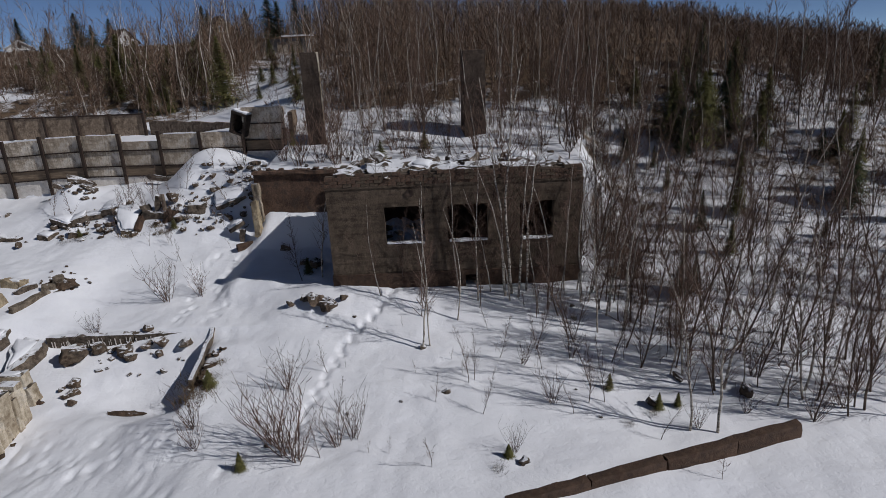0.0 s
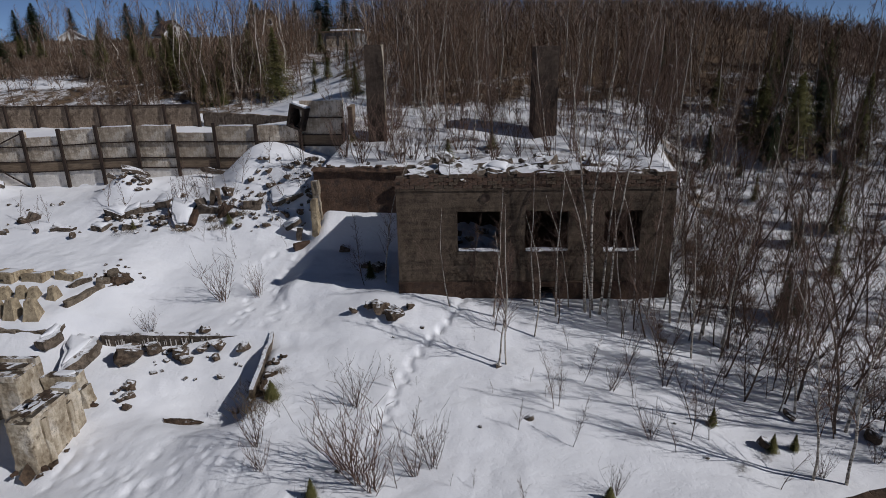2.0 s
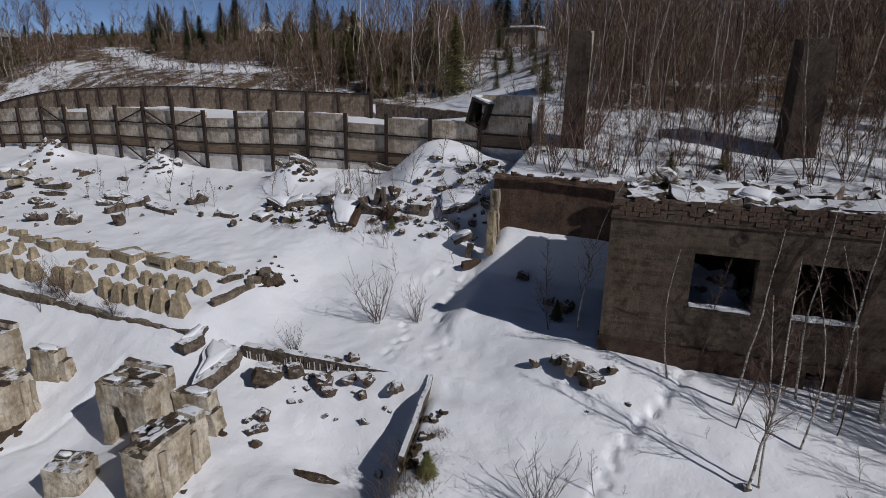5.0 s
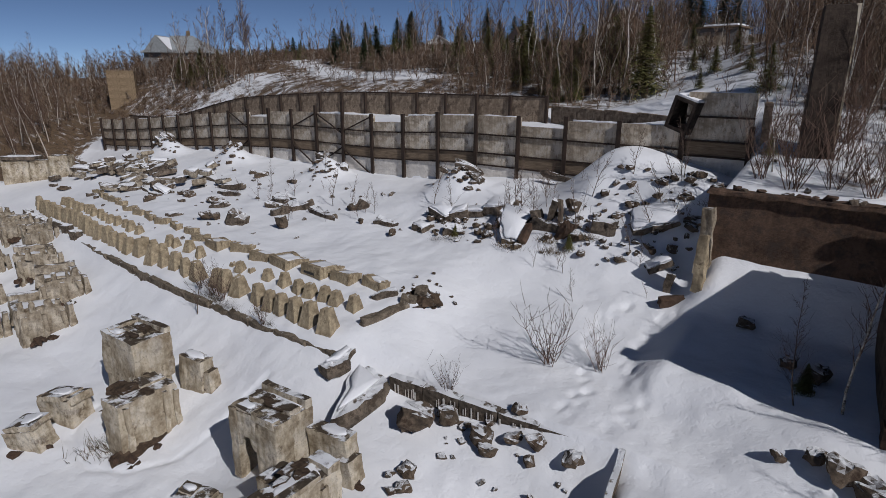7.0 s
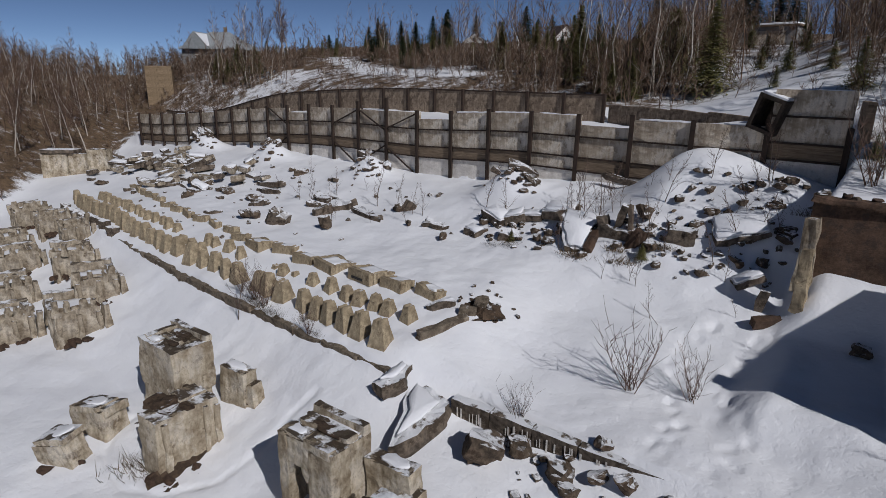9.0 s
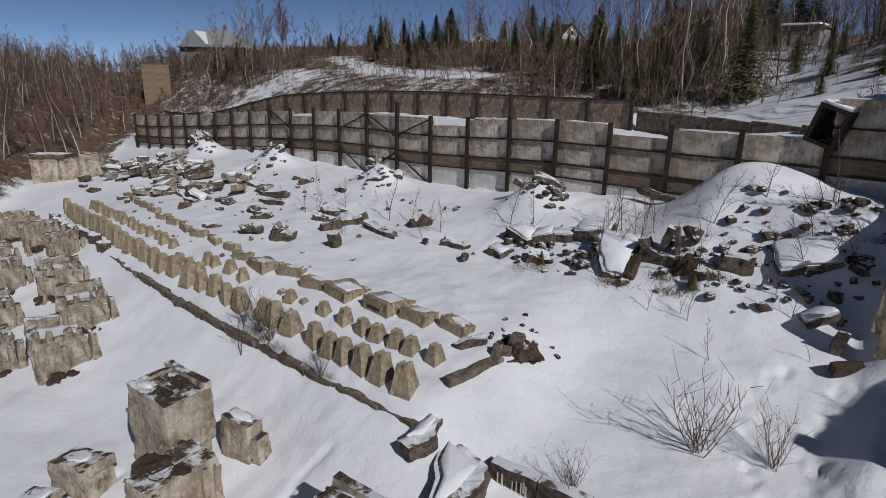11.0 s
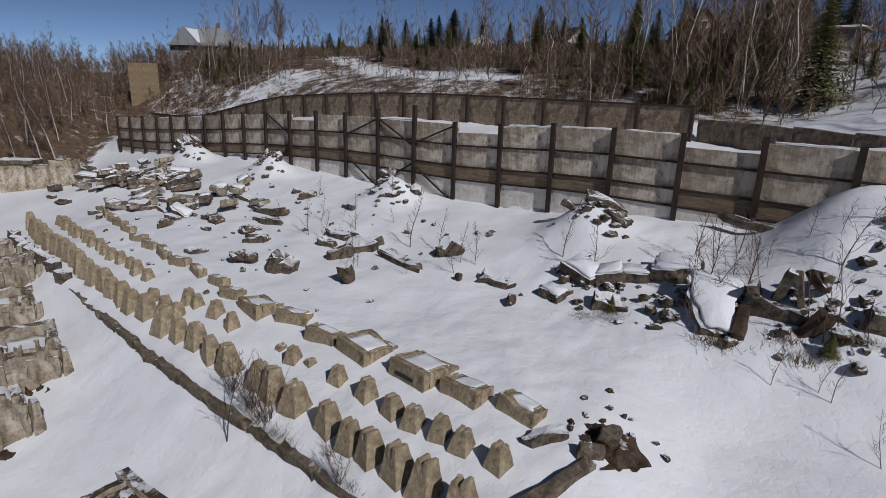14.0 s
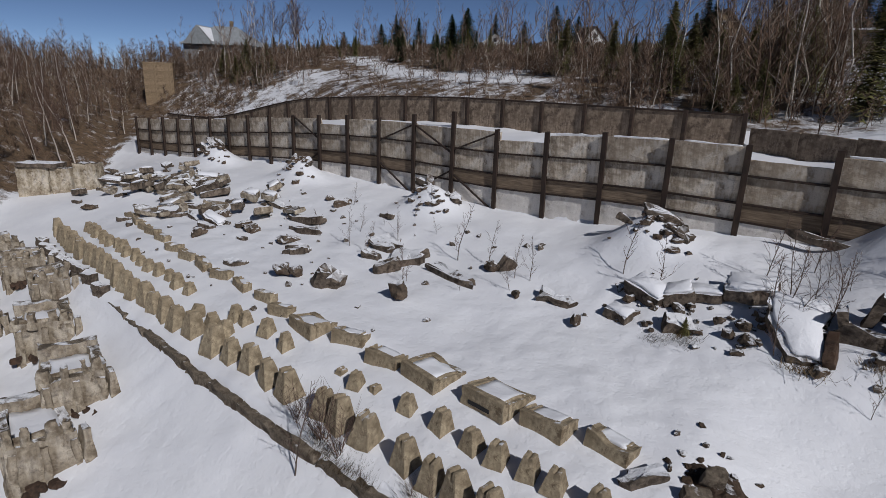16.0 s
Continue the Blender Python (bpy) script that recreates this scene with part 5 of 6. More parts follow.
    for i in range(4):
        p = a.lerp(b, (i + 0.5) / 4)
        w = (b - a).length / 4
        q = part("section", worn_block(r, w - 0.02, 0.32, 1.3, 4, 0.03, seed=i * 2.2), M["base"], root)
        q.location, q.rotation_euler = (p.x, p.y, -1.5), (0, 0, math.atan2(b.y - a.y, b.x - a.x))


make_footings()
make_troughs()
make_curb()
make_blocks()
make_loose()


# ---- houses on the hill ----
def make_house(x, y, w, d, h, rise, turn, wallm, roofm, label, base=None, gable=True):
    root = tagged(new("house"), label, "house", "houses on the hill")
    part("wall", Geo().box(0, 0, h / 2, w, d, h), M[wallm], root)
    if gable:
        part("gable", Geo().add([(-w / 2, -d / 2, h), (w / 2, -d / 2, h), (0, -d / 2, h + rise), (-w / 2, d / 2, h), (w / 2, d / 2, h), (0, d / 2, h + rise)], [(0, 1, 2), (5, 4, 3)]), M[wallm], root)
        for s in (-1, 1):
            e, t = 0.5, 0.18
            ln = math.hypot(w / 2 + e, rise * (w / 2 + e) / (w / 2))
            q = part("roof", Geo().box(0, 0, 0, ln, d + 1.0, t), M[roofm], root)
            a = math.atan2(rise, w / 2)
            q.matrix_local = Matrix.Translation((s * (w / 4 + e / 2), 0, h + rise / 2 - e * rise / w + 0.1)) @ Matrix.Rotation(s * a, 4, "Y")
    else:
        g = Geo().add([(-w / 2 - 0.6, -d / 2 - 0.6, h), (w / 2 + 0.6, -d / 2 - 0.6, h), (w / 2 + 0.6, d / 2 + 0.6, h), (-w / 2 - 0.6, d / 2 + 0.6, h), (-w * 0.18, 0, h + rise), (w * 0.18, 0, h + rise)],
                      [(0, 1, 5, 4), (2, 3, 4, 5), (1, 2, 5), (3, 0, 4), (3, 2, 1, 0)])
        part("roof", g, M[roofm], root)
        q = part("porch_roof", Geo().add([(-2.6, -3.5, 0), (2.6, -3.5, 0), (0, -3.5, 3.0), (-2.6, 3.5, 0), (2.6, 3.5, 0), (0, 3.5, 3.0)], [(0, 1, 2), (5, 4, 3), (1, 4, 5, 2), (3, 0, 2, 5), (0, 3, 4, 1)]), M[roofm], root)
        q.location = (-2.6, -d / 2 + 2.6, h)
        q = part("snow_patch", Geo().add([(0.3, -3.4, 2.75), (2.3, -3.4, 0.45), (2.3, 3.2, 0.45), (0.3, 3.2, 2.75)], [(0, 1, 2, 3)]), M["snow"], root, "old snow on the porch roof")
        q.location = (-2.6 + 0.06, -d / 2 + 2.6, h + 0.06)
        part("chimney", Geo().box(1.0, 0.4, h + rise + 0.3, 0.5, 0.5, 1.2), M["tower"], root)
    for k in (-1, 1):
        win = part("window", Geo().box(0, 0, 0, 1.1, 0.1, 1.3), M["white"], root)
        win.location = (k * w * 0.22, -d / 2 - 0.03, h * 0.55)
        pane = part("pane", Geo().box(0, -0.06, 0, 0.85, 0.04, 1.05), M["dark"], win)
    if gable:
        win = part("window", Geo().box(0, 0, 0, 1.0, 0.1, 1.1), M["white"], root)
        win.location = (0, -d / 2 - 0.03, h + rise * 0.3)
        part("pane", Geo().box(0, -0.06, 0, 0.75, 0.04, 0.85), M["dark"], win)
    z = floor_z(x, y) if base is None else base
    root.matrix_world = pose(x, y, z, 0, 0, turn)


make_house(-84.0, 134, 5.2, 6.0, 2.3, 2.7, 55, "white", "roof", "white house with a steep brown roof among trees", 15.6)
make_house(-106.5, 131, 5.2, 5.0, 2.1, 1.6, 35, "white", "white", "small white cabin with snow on its roof", 15.4)
make_house(-50.8, 113, 6.0, 6.0, 3.0, 3.0, 40, "tower", "roof", "weathered wooden house with a brown gable roof", 14.4)
make_house(-118.5, 69, 11, 9, 3.6, 3.2, 38, "grey", "greyroof", "unfinished grey house with a hipped metal roof", 9.6, False)


def make_shed():
    root = tagged(new("shed"), "long low grey shed with snow on its flat roof", "shed")
    part("wall", Geo().box(0, 0, 1.2, 11, 4, 2.4), M["grey"], root)
    part("roof", Geo().box(0, 0, 2.52, 11.5, 4.6, 0.2), M["board"], root)
    q = part("snow_cap", worn_block(random.Random(2), 4.0, 4.0, 0.25, 4, 0.08), M["snow"], root, "snow on the roof")
    q.location = (3.4, 0, 2.72)
    for x in (1.5, 3.5):
        part("door", Geo().box(x, -2.03, 1.0, 1.6, 0.08, 1.9), M["panel"], root)
    root.matrix_world = pose(-31, 90.5, 12.7, 0, 0, -4)


def make_tower():
    root = tagged(new("concrete_tower"), "square ochre concrete tower at the end of the wall", "tower")
    part("shaft", Geo().box(0, 0, 4.0, 3.9, 3.9, 9.6), M["tower"], root)
    r = random.Random(8)
    for k in range(9):
        for i in range(2):
            q = part("course", Geo().box(0, 0, 0, 1.93, 0.08, 1.0), M["tower"], root)
            q.location = (-0.975 + 1.95 * i, -1.97 + r.uniform(-0.012, 0.012), 0.1 + 1.02 * k)
    part("cap", Geo().box(0, 0, 8.86, 4.1, 4.1, 0.14), M["tower"], root)
    root.matrix_world = pose(-109.5, 53.0, 1.0, 0, 0, 62)


make_shed()
make_tower()

# ---- trees ----
def limb(r, a, d, length, n, bend=0.25, lift=0.1):
    pts, p, d = [Vector(a)], Vector(a), Vector(d).normalized()
    for _ in range(n):
        d = (d + Vector((r.uniform(-bend, bend), r.uniform(-bend, bend), r.uniform(-bend, bend) * 0.5 + lift))).normalized()
        p = p + d * (length / n)
        pts.append(p.copy())
    return pts


def bare_tree(seed, h, rad, branches, spread_k, low=0.25, twigs=5, lean=0.05, stout=1.0):
    """Trunk and crown of a leafless tree."""
    r = random.Random(seed)
    trunk, crown = Geo(), Geo()
    n = 9
    pts, p, d = [Vector((0, 0, -0.15))], Vector((0, 0, -0.15)), Vector((r.uniform(-lean, lean), r.uniform(-lean, lean), 1)).normalized()
    for _ in range(n):
        d = (d + Vector((r.uniform(-0.12, 0.12), r.uniform(-0.12, 0.12), 0.04))).normalized()
        p = p + d * (h / n)
        pts.append(p.copy())
    trunk.tube(pts, [rad * (1 - 0.9 * i / n) + 0.004 for i in range(n + 1)], 6)
    for b in range(branches):
        s = low + (0.97 - low) * (b + r.random()) / branches
        i = min(int(s * n), n - 1)
        a = pts[i].lerp(pts[i + 1], s * n - i)
        an = r.uniform(0, 2 * math.pi)
        ln = h * spread_k * (1.15 - s) * r.uniform(0.6, 1.25)
        bp = limb(r, a, (math.cos(an), math.sin(an), r.uniform(0.8, 1.7)), ln, 4, 0.2, 0.12)
        br = rad * (1 - 0.9 * s) * 0.45 + 0.003
        crown.tube(bp, [br, br * 0.75, br * 0.55, br * 0.35, 0.003], 3)
        for k in range(twigs):
            q = bp[1 + k % 4]
            tw = limb(r, q, (math.cos(an + r.uniform(-1.4, 1.4)), math.sin(an + r.uniform(-1.4, 1.4)), r.uniform(0.3, 1.5)), ln * r.uniform(0.3, 0.6), 2, 0.25, 0.05)
            crown.tube(tw, [0.008 * stout, 0.006 * stout, 0.003 * stout], 3)
            if twigs > 4:
                t2 = limb(r, tw[1], (r.uniform(-1, 1), r.uniform(-1, 1), r.uniform(0.2, 1.2)), ln * r.uniform(0.15, 0.3), 1)
                crown.tube(t2, [0.006 * stout, 0.003 * stout], 3)
    return trunk, crown


def tree_kind(name, label, group, seed, h, rad, branches, spread_k, bark, twig, low=0.25, twigs=5, lean=0.05, stout=1.0):
    t, c = bare_tree(seed, h, rad, branches, spread_k, low, twigs, lean, stout)
    return name, label, group, t.mesh("trunk", M[bark], True), c.mesh("crown", M[twig])


def plant(kind, x, y, size=1.0, lean=3.0, r=random):
    name, label, group, tm, cm = kind
    root = tagged(new(name), label, name.replace("_", " "), group)
    part("trunk", tm, None, root)
    part("crown", cm, None, root)
    root.matrix_world = pose(x, y, floor_z(x, y), r.uniform(-lean, lean), r.uniform(-lean, lean), r.uniform(0, 360)) @ Matrix.Scale(size, 4)
    return root


BIRCH = [tree_kind("birch_tree", "slender leafless birch with pale bark", "birches round the ruin", 100 + i, 9.0, 0.055, 32, 0.19, "birch", "twig", 0.22, 5, 0.1) for i in range(5)]
ALDER = [tree_kind("bare_tree", "thin leafless brown tree standing in snow", "bare trees round the ruin", 200 + i, 7.5, 0.042, 34, 0.23, "bark", "twig", 0.12, 6, 0.16) for i in range(5)]
FAR_BIRCH = [tree_kind("birch_tree", "tall leafless birch with white bark on the bank", "birches on the far bank", 150 + i, 10.0, 0.08, 52, 0.22, "far_birch", "twig", 0.3, 8, 0.12, 1.5) for i in range(4)]
SAPLING = [tree_kind("sapling", "thin bare sapling poking out of the snow", "saplings in the snow", 300 + i, 2.6, 0.016, 12, 0.28, "bark", "twig", 0.12, 4, 0.15) for i in range(4)]


def make_bush(seed, h, stems):
    r = random.Random(seed)
    g = Geo()
    for _ in range(stems):
        an, out = r.uniform(0, 2 * math.pi), r.uniform(0.15, 0.75)
        pts = limb(r, (r.uniform(-0.15, 0.15), r.uniform(-0.15, 0.15), -0.1), (math.cos(an) * out, math.sin(an) * out, 1), h * r.uniform(0.6, 1.05), 5, 0.13, 0.06)
        g.tube(pts, [0.016, 0.013, 0.01, 0.008, 0.005, 0.002], 3)
        for k in range(9):
            q = pts[1 + k % 5]
            tw = limb(r, q, (r.uniform(-1, 1), r.uniform(-1, 1), r.uniform(0.5, 1.6)), h * r.uniform(0.12, 0.34), 2, 0.25)
            g.tube(tw, [0.008, 0.006, 0.003], 3)
    return g.mesh("bush", M["twig"])


BUSH = [make_bush(400 + i, 2.2, 12) for i in range(4)]


def bush(x, y, size, r, label="bare multi-stemmed bush growing out of the snow"):
    ob = tagged(new("bush", BUSH[r.randrange(4)]), label, "bush", "bare bushes")
    ob.matrix_world = pose(x, y, floor_z(x, y), r.uniform(-5, 5), r.uniform(-5, 5), r.uniform(0, 360)) @ Matrix.Scale(size, 4)


def make_weed(seed):
    r = random.Random(seed)
    g = Geo()
    for _ in range(170):
        x, y = r.gauss(0, 0.3), r.gauss(0, 0.25)
        an, ln = r.uniform(0, 6.3), r.uniform(0.15, 0.5)
        tip = (x + math.cos(an) * ln * 0.7, y + math.sin(an) * ln * 0.7, ln * r.uniform(0.3, 1))
        w = 0.008
        g.add([(x - w, y, -0.05), (x + w, y + w, -0.05), tip], [(0, 1, 2)])
    return g.mesh("weeds", M["grass"])


WEED = [make_weed(500 + i) for i in range(3)]


def weeds(x, y, size, r):
    ob = tagged(new("weeds", WEED[r.randrange(3)]), "tuft of dry brown weeds above the snow", "weeds", "tufts of dry weeds")
    ob.matrix_world = pose(x, y, floor_z(x, y), 0, 0, r.uniform(0, 360)) @ Matrix.Scale(size, 4)


def spruce_parts(seed, h, wide, tiers=36, per=15):
    r = random.Random(seed)
    trunk, crown = Geo(), Geo()
    trunk.tube([(0, 0, -0.2), (0, 0, h * 0.5), (0, 0, h)], [h * 0.016, h * 0.01, 0.01], 6)
    for i in range(tiers):
        s = (i + 0.5) / tiers
        z, ln = h * (0.1 + 0.9 * s), wide * (1 - s) ** 0.85 + 0.08
        for k in range(per):
            an = 2 * math.pi * (k + r.random()) / per
            l2 = ln * r.uniform(0.55, 1.2)
            dx, dy = math.cos(an), math.sin(an)
            sag = l2 * r.uniform(0.1, 0.6)
            z = h * (0.08 + 0.92 * s) + r.uniform(-0.6, 0.6) * h / tiers
            for j in range(5):
                a, b = j / 5, (j + 1) / 5
                w = l2 * 0.42 * (1 - a) + 0.1
                p0 = Vector((dx * l2 * a, dy * l2 * a, z - sag * a * a))
                p1 = Vector((dx * l2 * b, dy * l2 * b, z - sag * b * b + 0.02))
                side = Vector((-dy, dx, 0)) * w
                for sg in (-1, 1):
                    tip = p1 + side * sg * r.uniform(0.6, 1.2) + Vector((0, 0, r.uniform(-0.25, 0.05) * w))
                    crown.add([p0, p0.lerp(p1, 0.55) + Vector((0, 0, 0.03)), tip], [(0, 1, 2)])
    return trunk.mesh("trunk", M["bark"], True), crown.mesh("crown", M["needle"]), crown.mesh("crown", M["olive"])


SPRUCE = [spruce_parts(600 + i, 8.0, w) for i, w in enumerate((1.9, 1.6, 2.3))]


def spruce(x, y, h, r, olive=False, stout=1.0):
    k = SPRUCE[r.randrange(3)]
    root = tagged(new("spruce_tree"), "olive-green young spruce on the slope" if olive else "dark green spruce tree", "spruce", "spruces on the hill")
    part("trunk", k[0], None, root)
    part("crown", k[2 if olive else 1], None, root)
    root.matrix_world = pose(x, y, floor_z(x, y), 0, 0, r.uniform(0, 360)) @ Matrix.Diagonal((stout * h / 8.0, stout * h / 8.0, h / 8.0, 1))


def inside_building(x, y):
    s = (x - FX) * FDIR.x + (y - FY) * FDIR.y
    t = -((x - FX) * FNOR.x + (y - FY) * FNOR.y)
    return -0.6 < s < FLEN + 0.6 and -0.5 < t < 6.2


def make_near_trees():
    r = random.Random(41)
    # single trees in the yard
    for x, y, s, k in ((2.7, 24.3, 1.15, 0), (3.0, 24.5, 1.25, 1), (3.3, 24.2, 1.05, 2), (2.9, 24.0, 0.8, 3), (-0.9, 20.7, 0.75, 4), (-0.6, 20.9, 0.62, 0), (0.5, 22.6, 0.6, 1), (4.2, 23.0, 0.6, 2),
                       (9.0, 16.3, 0.8, 3), (9.9, 16.2, 0.85, 4), (8.0, 22.7, 0.9, 0), (7.4, 23.2, 0.8, 1), (6.7, 22.0, 0.7, 2), (-6.6, 25.6, 0.7, 3), (-3.3, 24.1, 0.55, 1), (-1.3, 23.7, 0.68, 2), (0.5, 24.5, 0.72, 4), (1.4, 23.9, 0.8, 0), (2.0, 24.6, 0.6, 3), (4.7, 24.3, 0.8, 1), (5.5, 24.9, 0.7, 2), (6.2, 23.9, 0.85, 4), (3.7, 24.8, 1.0, 0)):
        plant(BIRCH[k], x, y, s, 5, r)
    for x, y, s in ((5.4, 21.4, 0.55), (5.6, 21.5, 0.45), (1.4, 18.6, 0.3), (-1.2, 22.8, 0.5), (-2.3, 25.0, 0.55), (1.5, 23.4, 0.5), (3.9, 20.6, 0.4), (7.0, 20.2, 0.45), (2.4, 20.1, 0.3), (5.9, 18.3, 0.4)):
        plant(ALDER[r.randrange(5)], x, y, s, 8, r)
    for _ in range(17):
        x, y = r.uniform(3.6, 9.0), r.uniform(19.6, 24.4)
        plant((BIRCH if r.random() < 0.35 else ALDER)[r.randrange(5)], x, y, r.uniform(0.45, 0.85), 7, r)
    # the thicket beside the building
    n = 0
    while n < 225:
        x, y = 6.0 + 21 * r.random() ** 1.25, 17.2 + 25 * r.random() ** 1.2
        if inside_building(x, y) or x < 7.6 + 0.5 * (21 - y):
            continue
        n += 1
        if r.random() < 0.4:
            plant(BIRCH[r.randrange(5)], x, y, r.uniform(0.5, 0.95), 5, r)
        else:
            plant(ALDER[r.randrange(5)], x, y, r.uniform(0.5, 1.1), 7, r)
    # on the bank behind the building
    for _ in range(64):
        x, y = r.uniform(-9, 10), r.uniform(34.0, 47)
        plant((BIRCH if r.random() < 0.45 else ALDER)[r.randrange(5)], x, y, r.uniform(0.35, 0.95), 5, r)
    for x, y in ((-5.5, 32.5), (-3.2, 33.5), (-0.6, 33.8), (2.5, 34.5), (-7.8, 34.0), (5.2, 35), (-6.6, 33.2), (-1.9, 33.0), (1.2, 33.6), (3.8, 33.4), (-4.2, 35.0), (6.6, 33.8), (-8.8, 38.5), (4.4, 38.0), (7.4, 36.5), (-3.0, 38.5), (-10.8, 33.4), (-9.6, 32.6), (-8.4, 33.0), (-7.2, 32.4), (-10.2, 35.2), (-9.0, 36.4), (-6.2, 36.2)):
        bush(x, y, r.uniform(0.9, 1.5), r)
    for x, y, s in ((-10.6, 34.2, 0.5), (-8.1, 33.8, 0.6), (-7.0, 32.6, 0.5), (-9.4, 37.0, 0.65), (-6.0, 34.6, 0.7), (-5.0, 33.2, 0.55)):
        plant(BIRCH[r.randrange(5)], x, y, s, 5, r)
    # bushes and saplings in the open snow
    for x, y, s in ((-4.7, 14.1, 1.35), (-5.3, 14.6, 1.2), (-4.2, 13.7, 1.0), (-5.9, 17.8, 0.9), (-2.6, 15.0, 0.8), (-3.1, 14.6, 0.8), (-14.9, 25.1, 1.2), (-13.2, 25.5, 0.8), (-8.6, 15.3, 0.8), (-8.0, 14.2, 0.6),
                    (2.9, 14.6, 0.5), (4.4, 17.4, 0.7), (3.4, 19.8, 0.6), (-29.4, 21.1, 0.75), (-28.6, 21.0, 0.65), (-30.6, 21.15, 0.6), (-25.4, 20.8, 0.5), (-16.9, 22.0, 0.6)):
        bush(x, y, s, r)
    for _ in range(30):
        x, y = r.uniform(-45, -13), r.uniform(28.5, 36.5)
        plant(SAPLING[r.randrange(4)], x, y, r.uniform(0.3, 0.85), 6, r)
    for _ in range(26):
        x, y = r.uniform(-22, -12.5), r.uniform(31, 36)
        plant(SAPLING[r.randrange(4)], x, y, r.uniform(0.5, 1.1), 10, r)
    for x, y in ((-33.9, 31.9), (-30.0, 31.7), (-25.5, 33.0), (-22.5, 34.6), (-27.0, 33.4), (-29.4, 20.2)):
        plant(SAPLING[r.randrange(4)], x, y, r.uniform(0.8, 1.2), 5, r)
    for x, y, s in ((5.3, 20.2, 0.42), (5.7, 17.5, 0.4), (6.3, 17.6, 0.36), (4.1, 19.4, 0.35), (1.2, 18.4, 0.34), (1.8, 16.6, 0.25), (13.9, 20.8, 0.7), (13.3, 16.8, 0.6), (14.6, 17.1, 0.75), (16.1, 18.5, 0.9), (9.8, 22.4, 0.6), (7.7, 21.9, 0.5), (7.0, 23.4, 0.6), (12.2, 18.8, 0.55), (14.0, 18.0, 0.8), (15.0, 19.6, 0.8), (11.0, 20.0, 0.6), (12.8, 17.6, 0.5), (16.8, 17.0, 0.7), (10.4, 18.2, 0.45), (-7.7, 25.6, 0.5), (-4.3, 25.3, 0.42)):
        plant(ALDER[r.randrange(5)], x, y, s, 9, r)
    for x, y, s in ((9.3, 16.4, 0.5), (13.4, 16.9, 0.8), (14.6, 17.6, 0.9), (12.3, 19.5, 0.8), (15.5, 18.4, 0.9), (5.4, 20.3, 0.5), (11.2, 17.2, 0.5)):
        bush(x, y, s, r)
    for i in range(12):      # growing on the ruined roof
        p = on_facade(r.uniform(0.5, 11.5), -r.uniform(0.6, 4.5), 5.8)
        ob = plant(SAPLING[r.randrange(4)], p.x, p.y, r.uniform(0.5, 1.1), 8, r)
        ob.location.z = 5.85
    for _ in range(30):
        x, y = r.uniform(-6, 11), r.uniform(13.5, 23.5)
        plant(SAPLING[r.randrange(4)], x, y, r.uniform(0.2, 0.7), 8, r)
    for x, y, s in ((-9.4, 17.6, 1.1), (-9.5, 17.1, 1.2), (-9.3, 18.6, 0.8), (-9.6, 19.7, 0.6), (-18.0, 16.0, 1.0), (-17.2, 16.6, 1.2), (-26.0, 14.5, 1.2), (-25.4, 15.0, 1.0), (-20.2, 31.0, 1.2), (-23.6, 30.9, 1.0), (-24.4, 30.6, 0.9),
                    (-27.9, 20.95, 0.8), (-28.8, 20.95, 0.9), (-29.6, 21.0, 0.8), (-28.3, 20.9, 0.9), (-27.4, 20.9, 0.7), (-25.0, 20.9, 0.5), (-23.9, 31.3, 1.0), (-18.2, 31.2, 1.1), (-16.8, 32.0, 0.9), (-12.6, 34.6, 1.0), (-10.2, 19.0, 1.0), (-10.0, 18.2, 1.2), (-6.0, 13.4, 0.8), (-18.6, 31.6, 1.0), (8.0, 17.2, 0.6), (7.0, 16.5, 0.5), (2.4, 13.7, 0.6), (-26.2, 21.4, 0.9)):
        weeds(x, y, s, r)


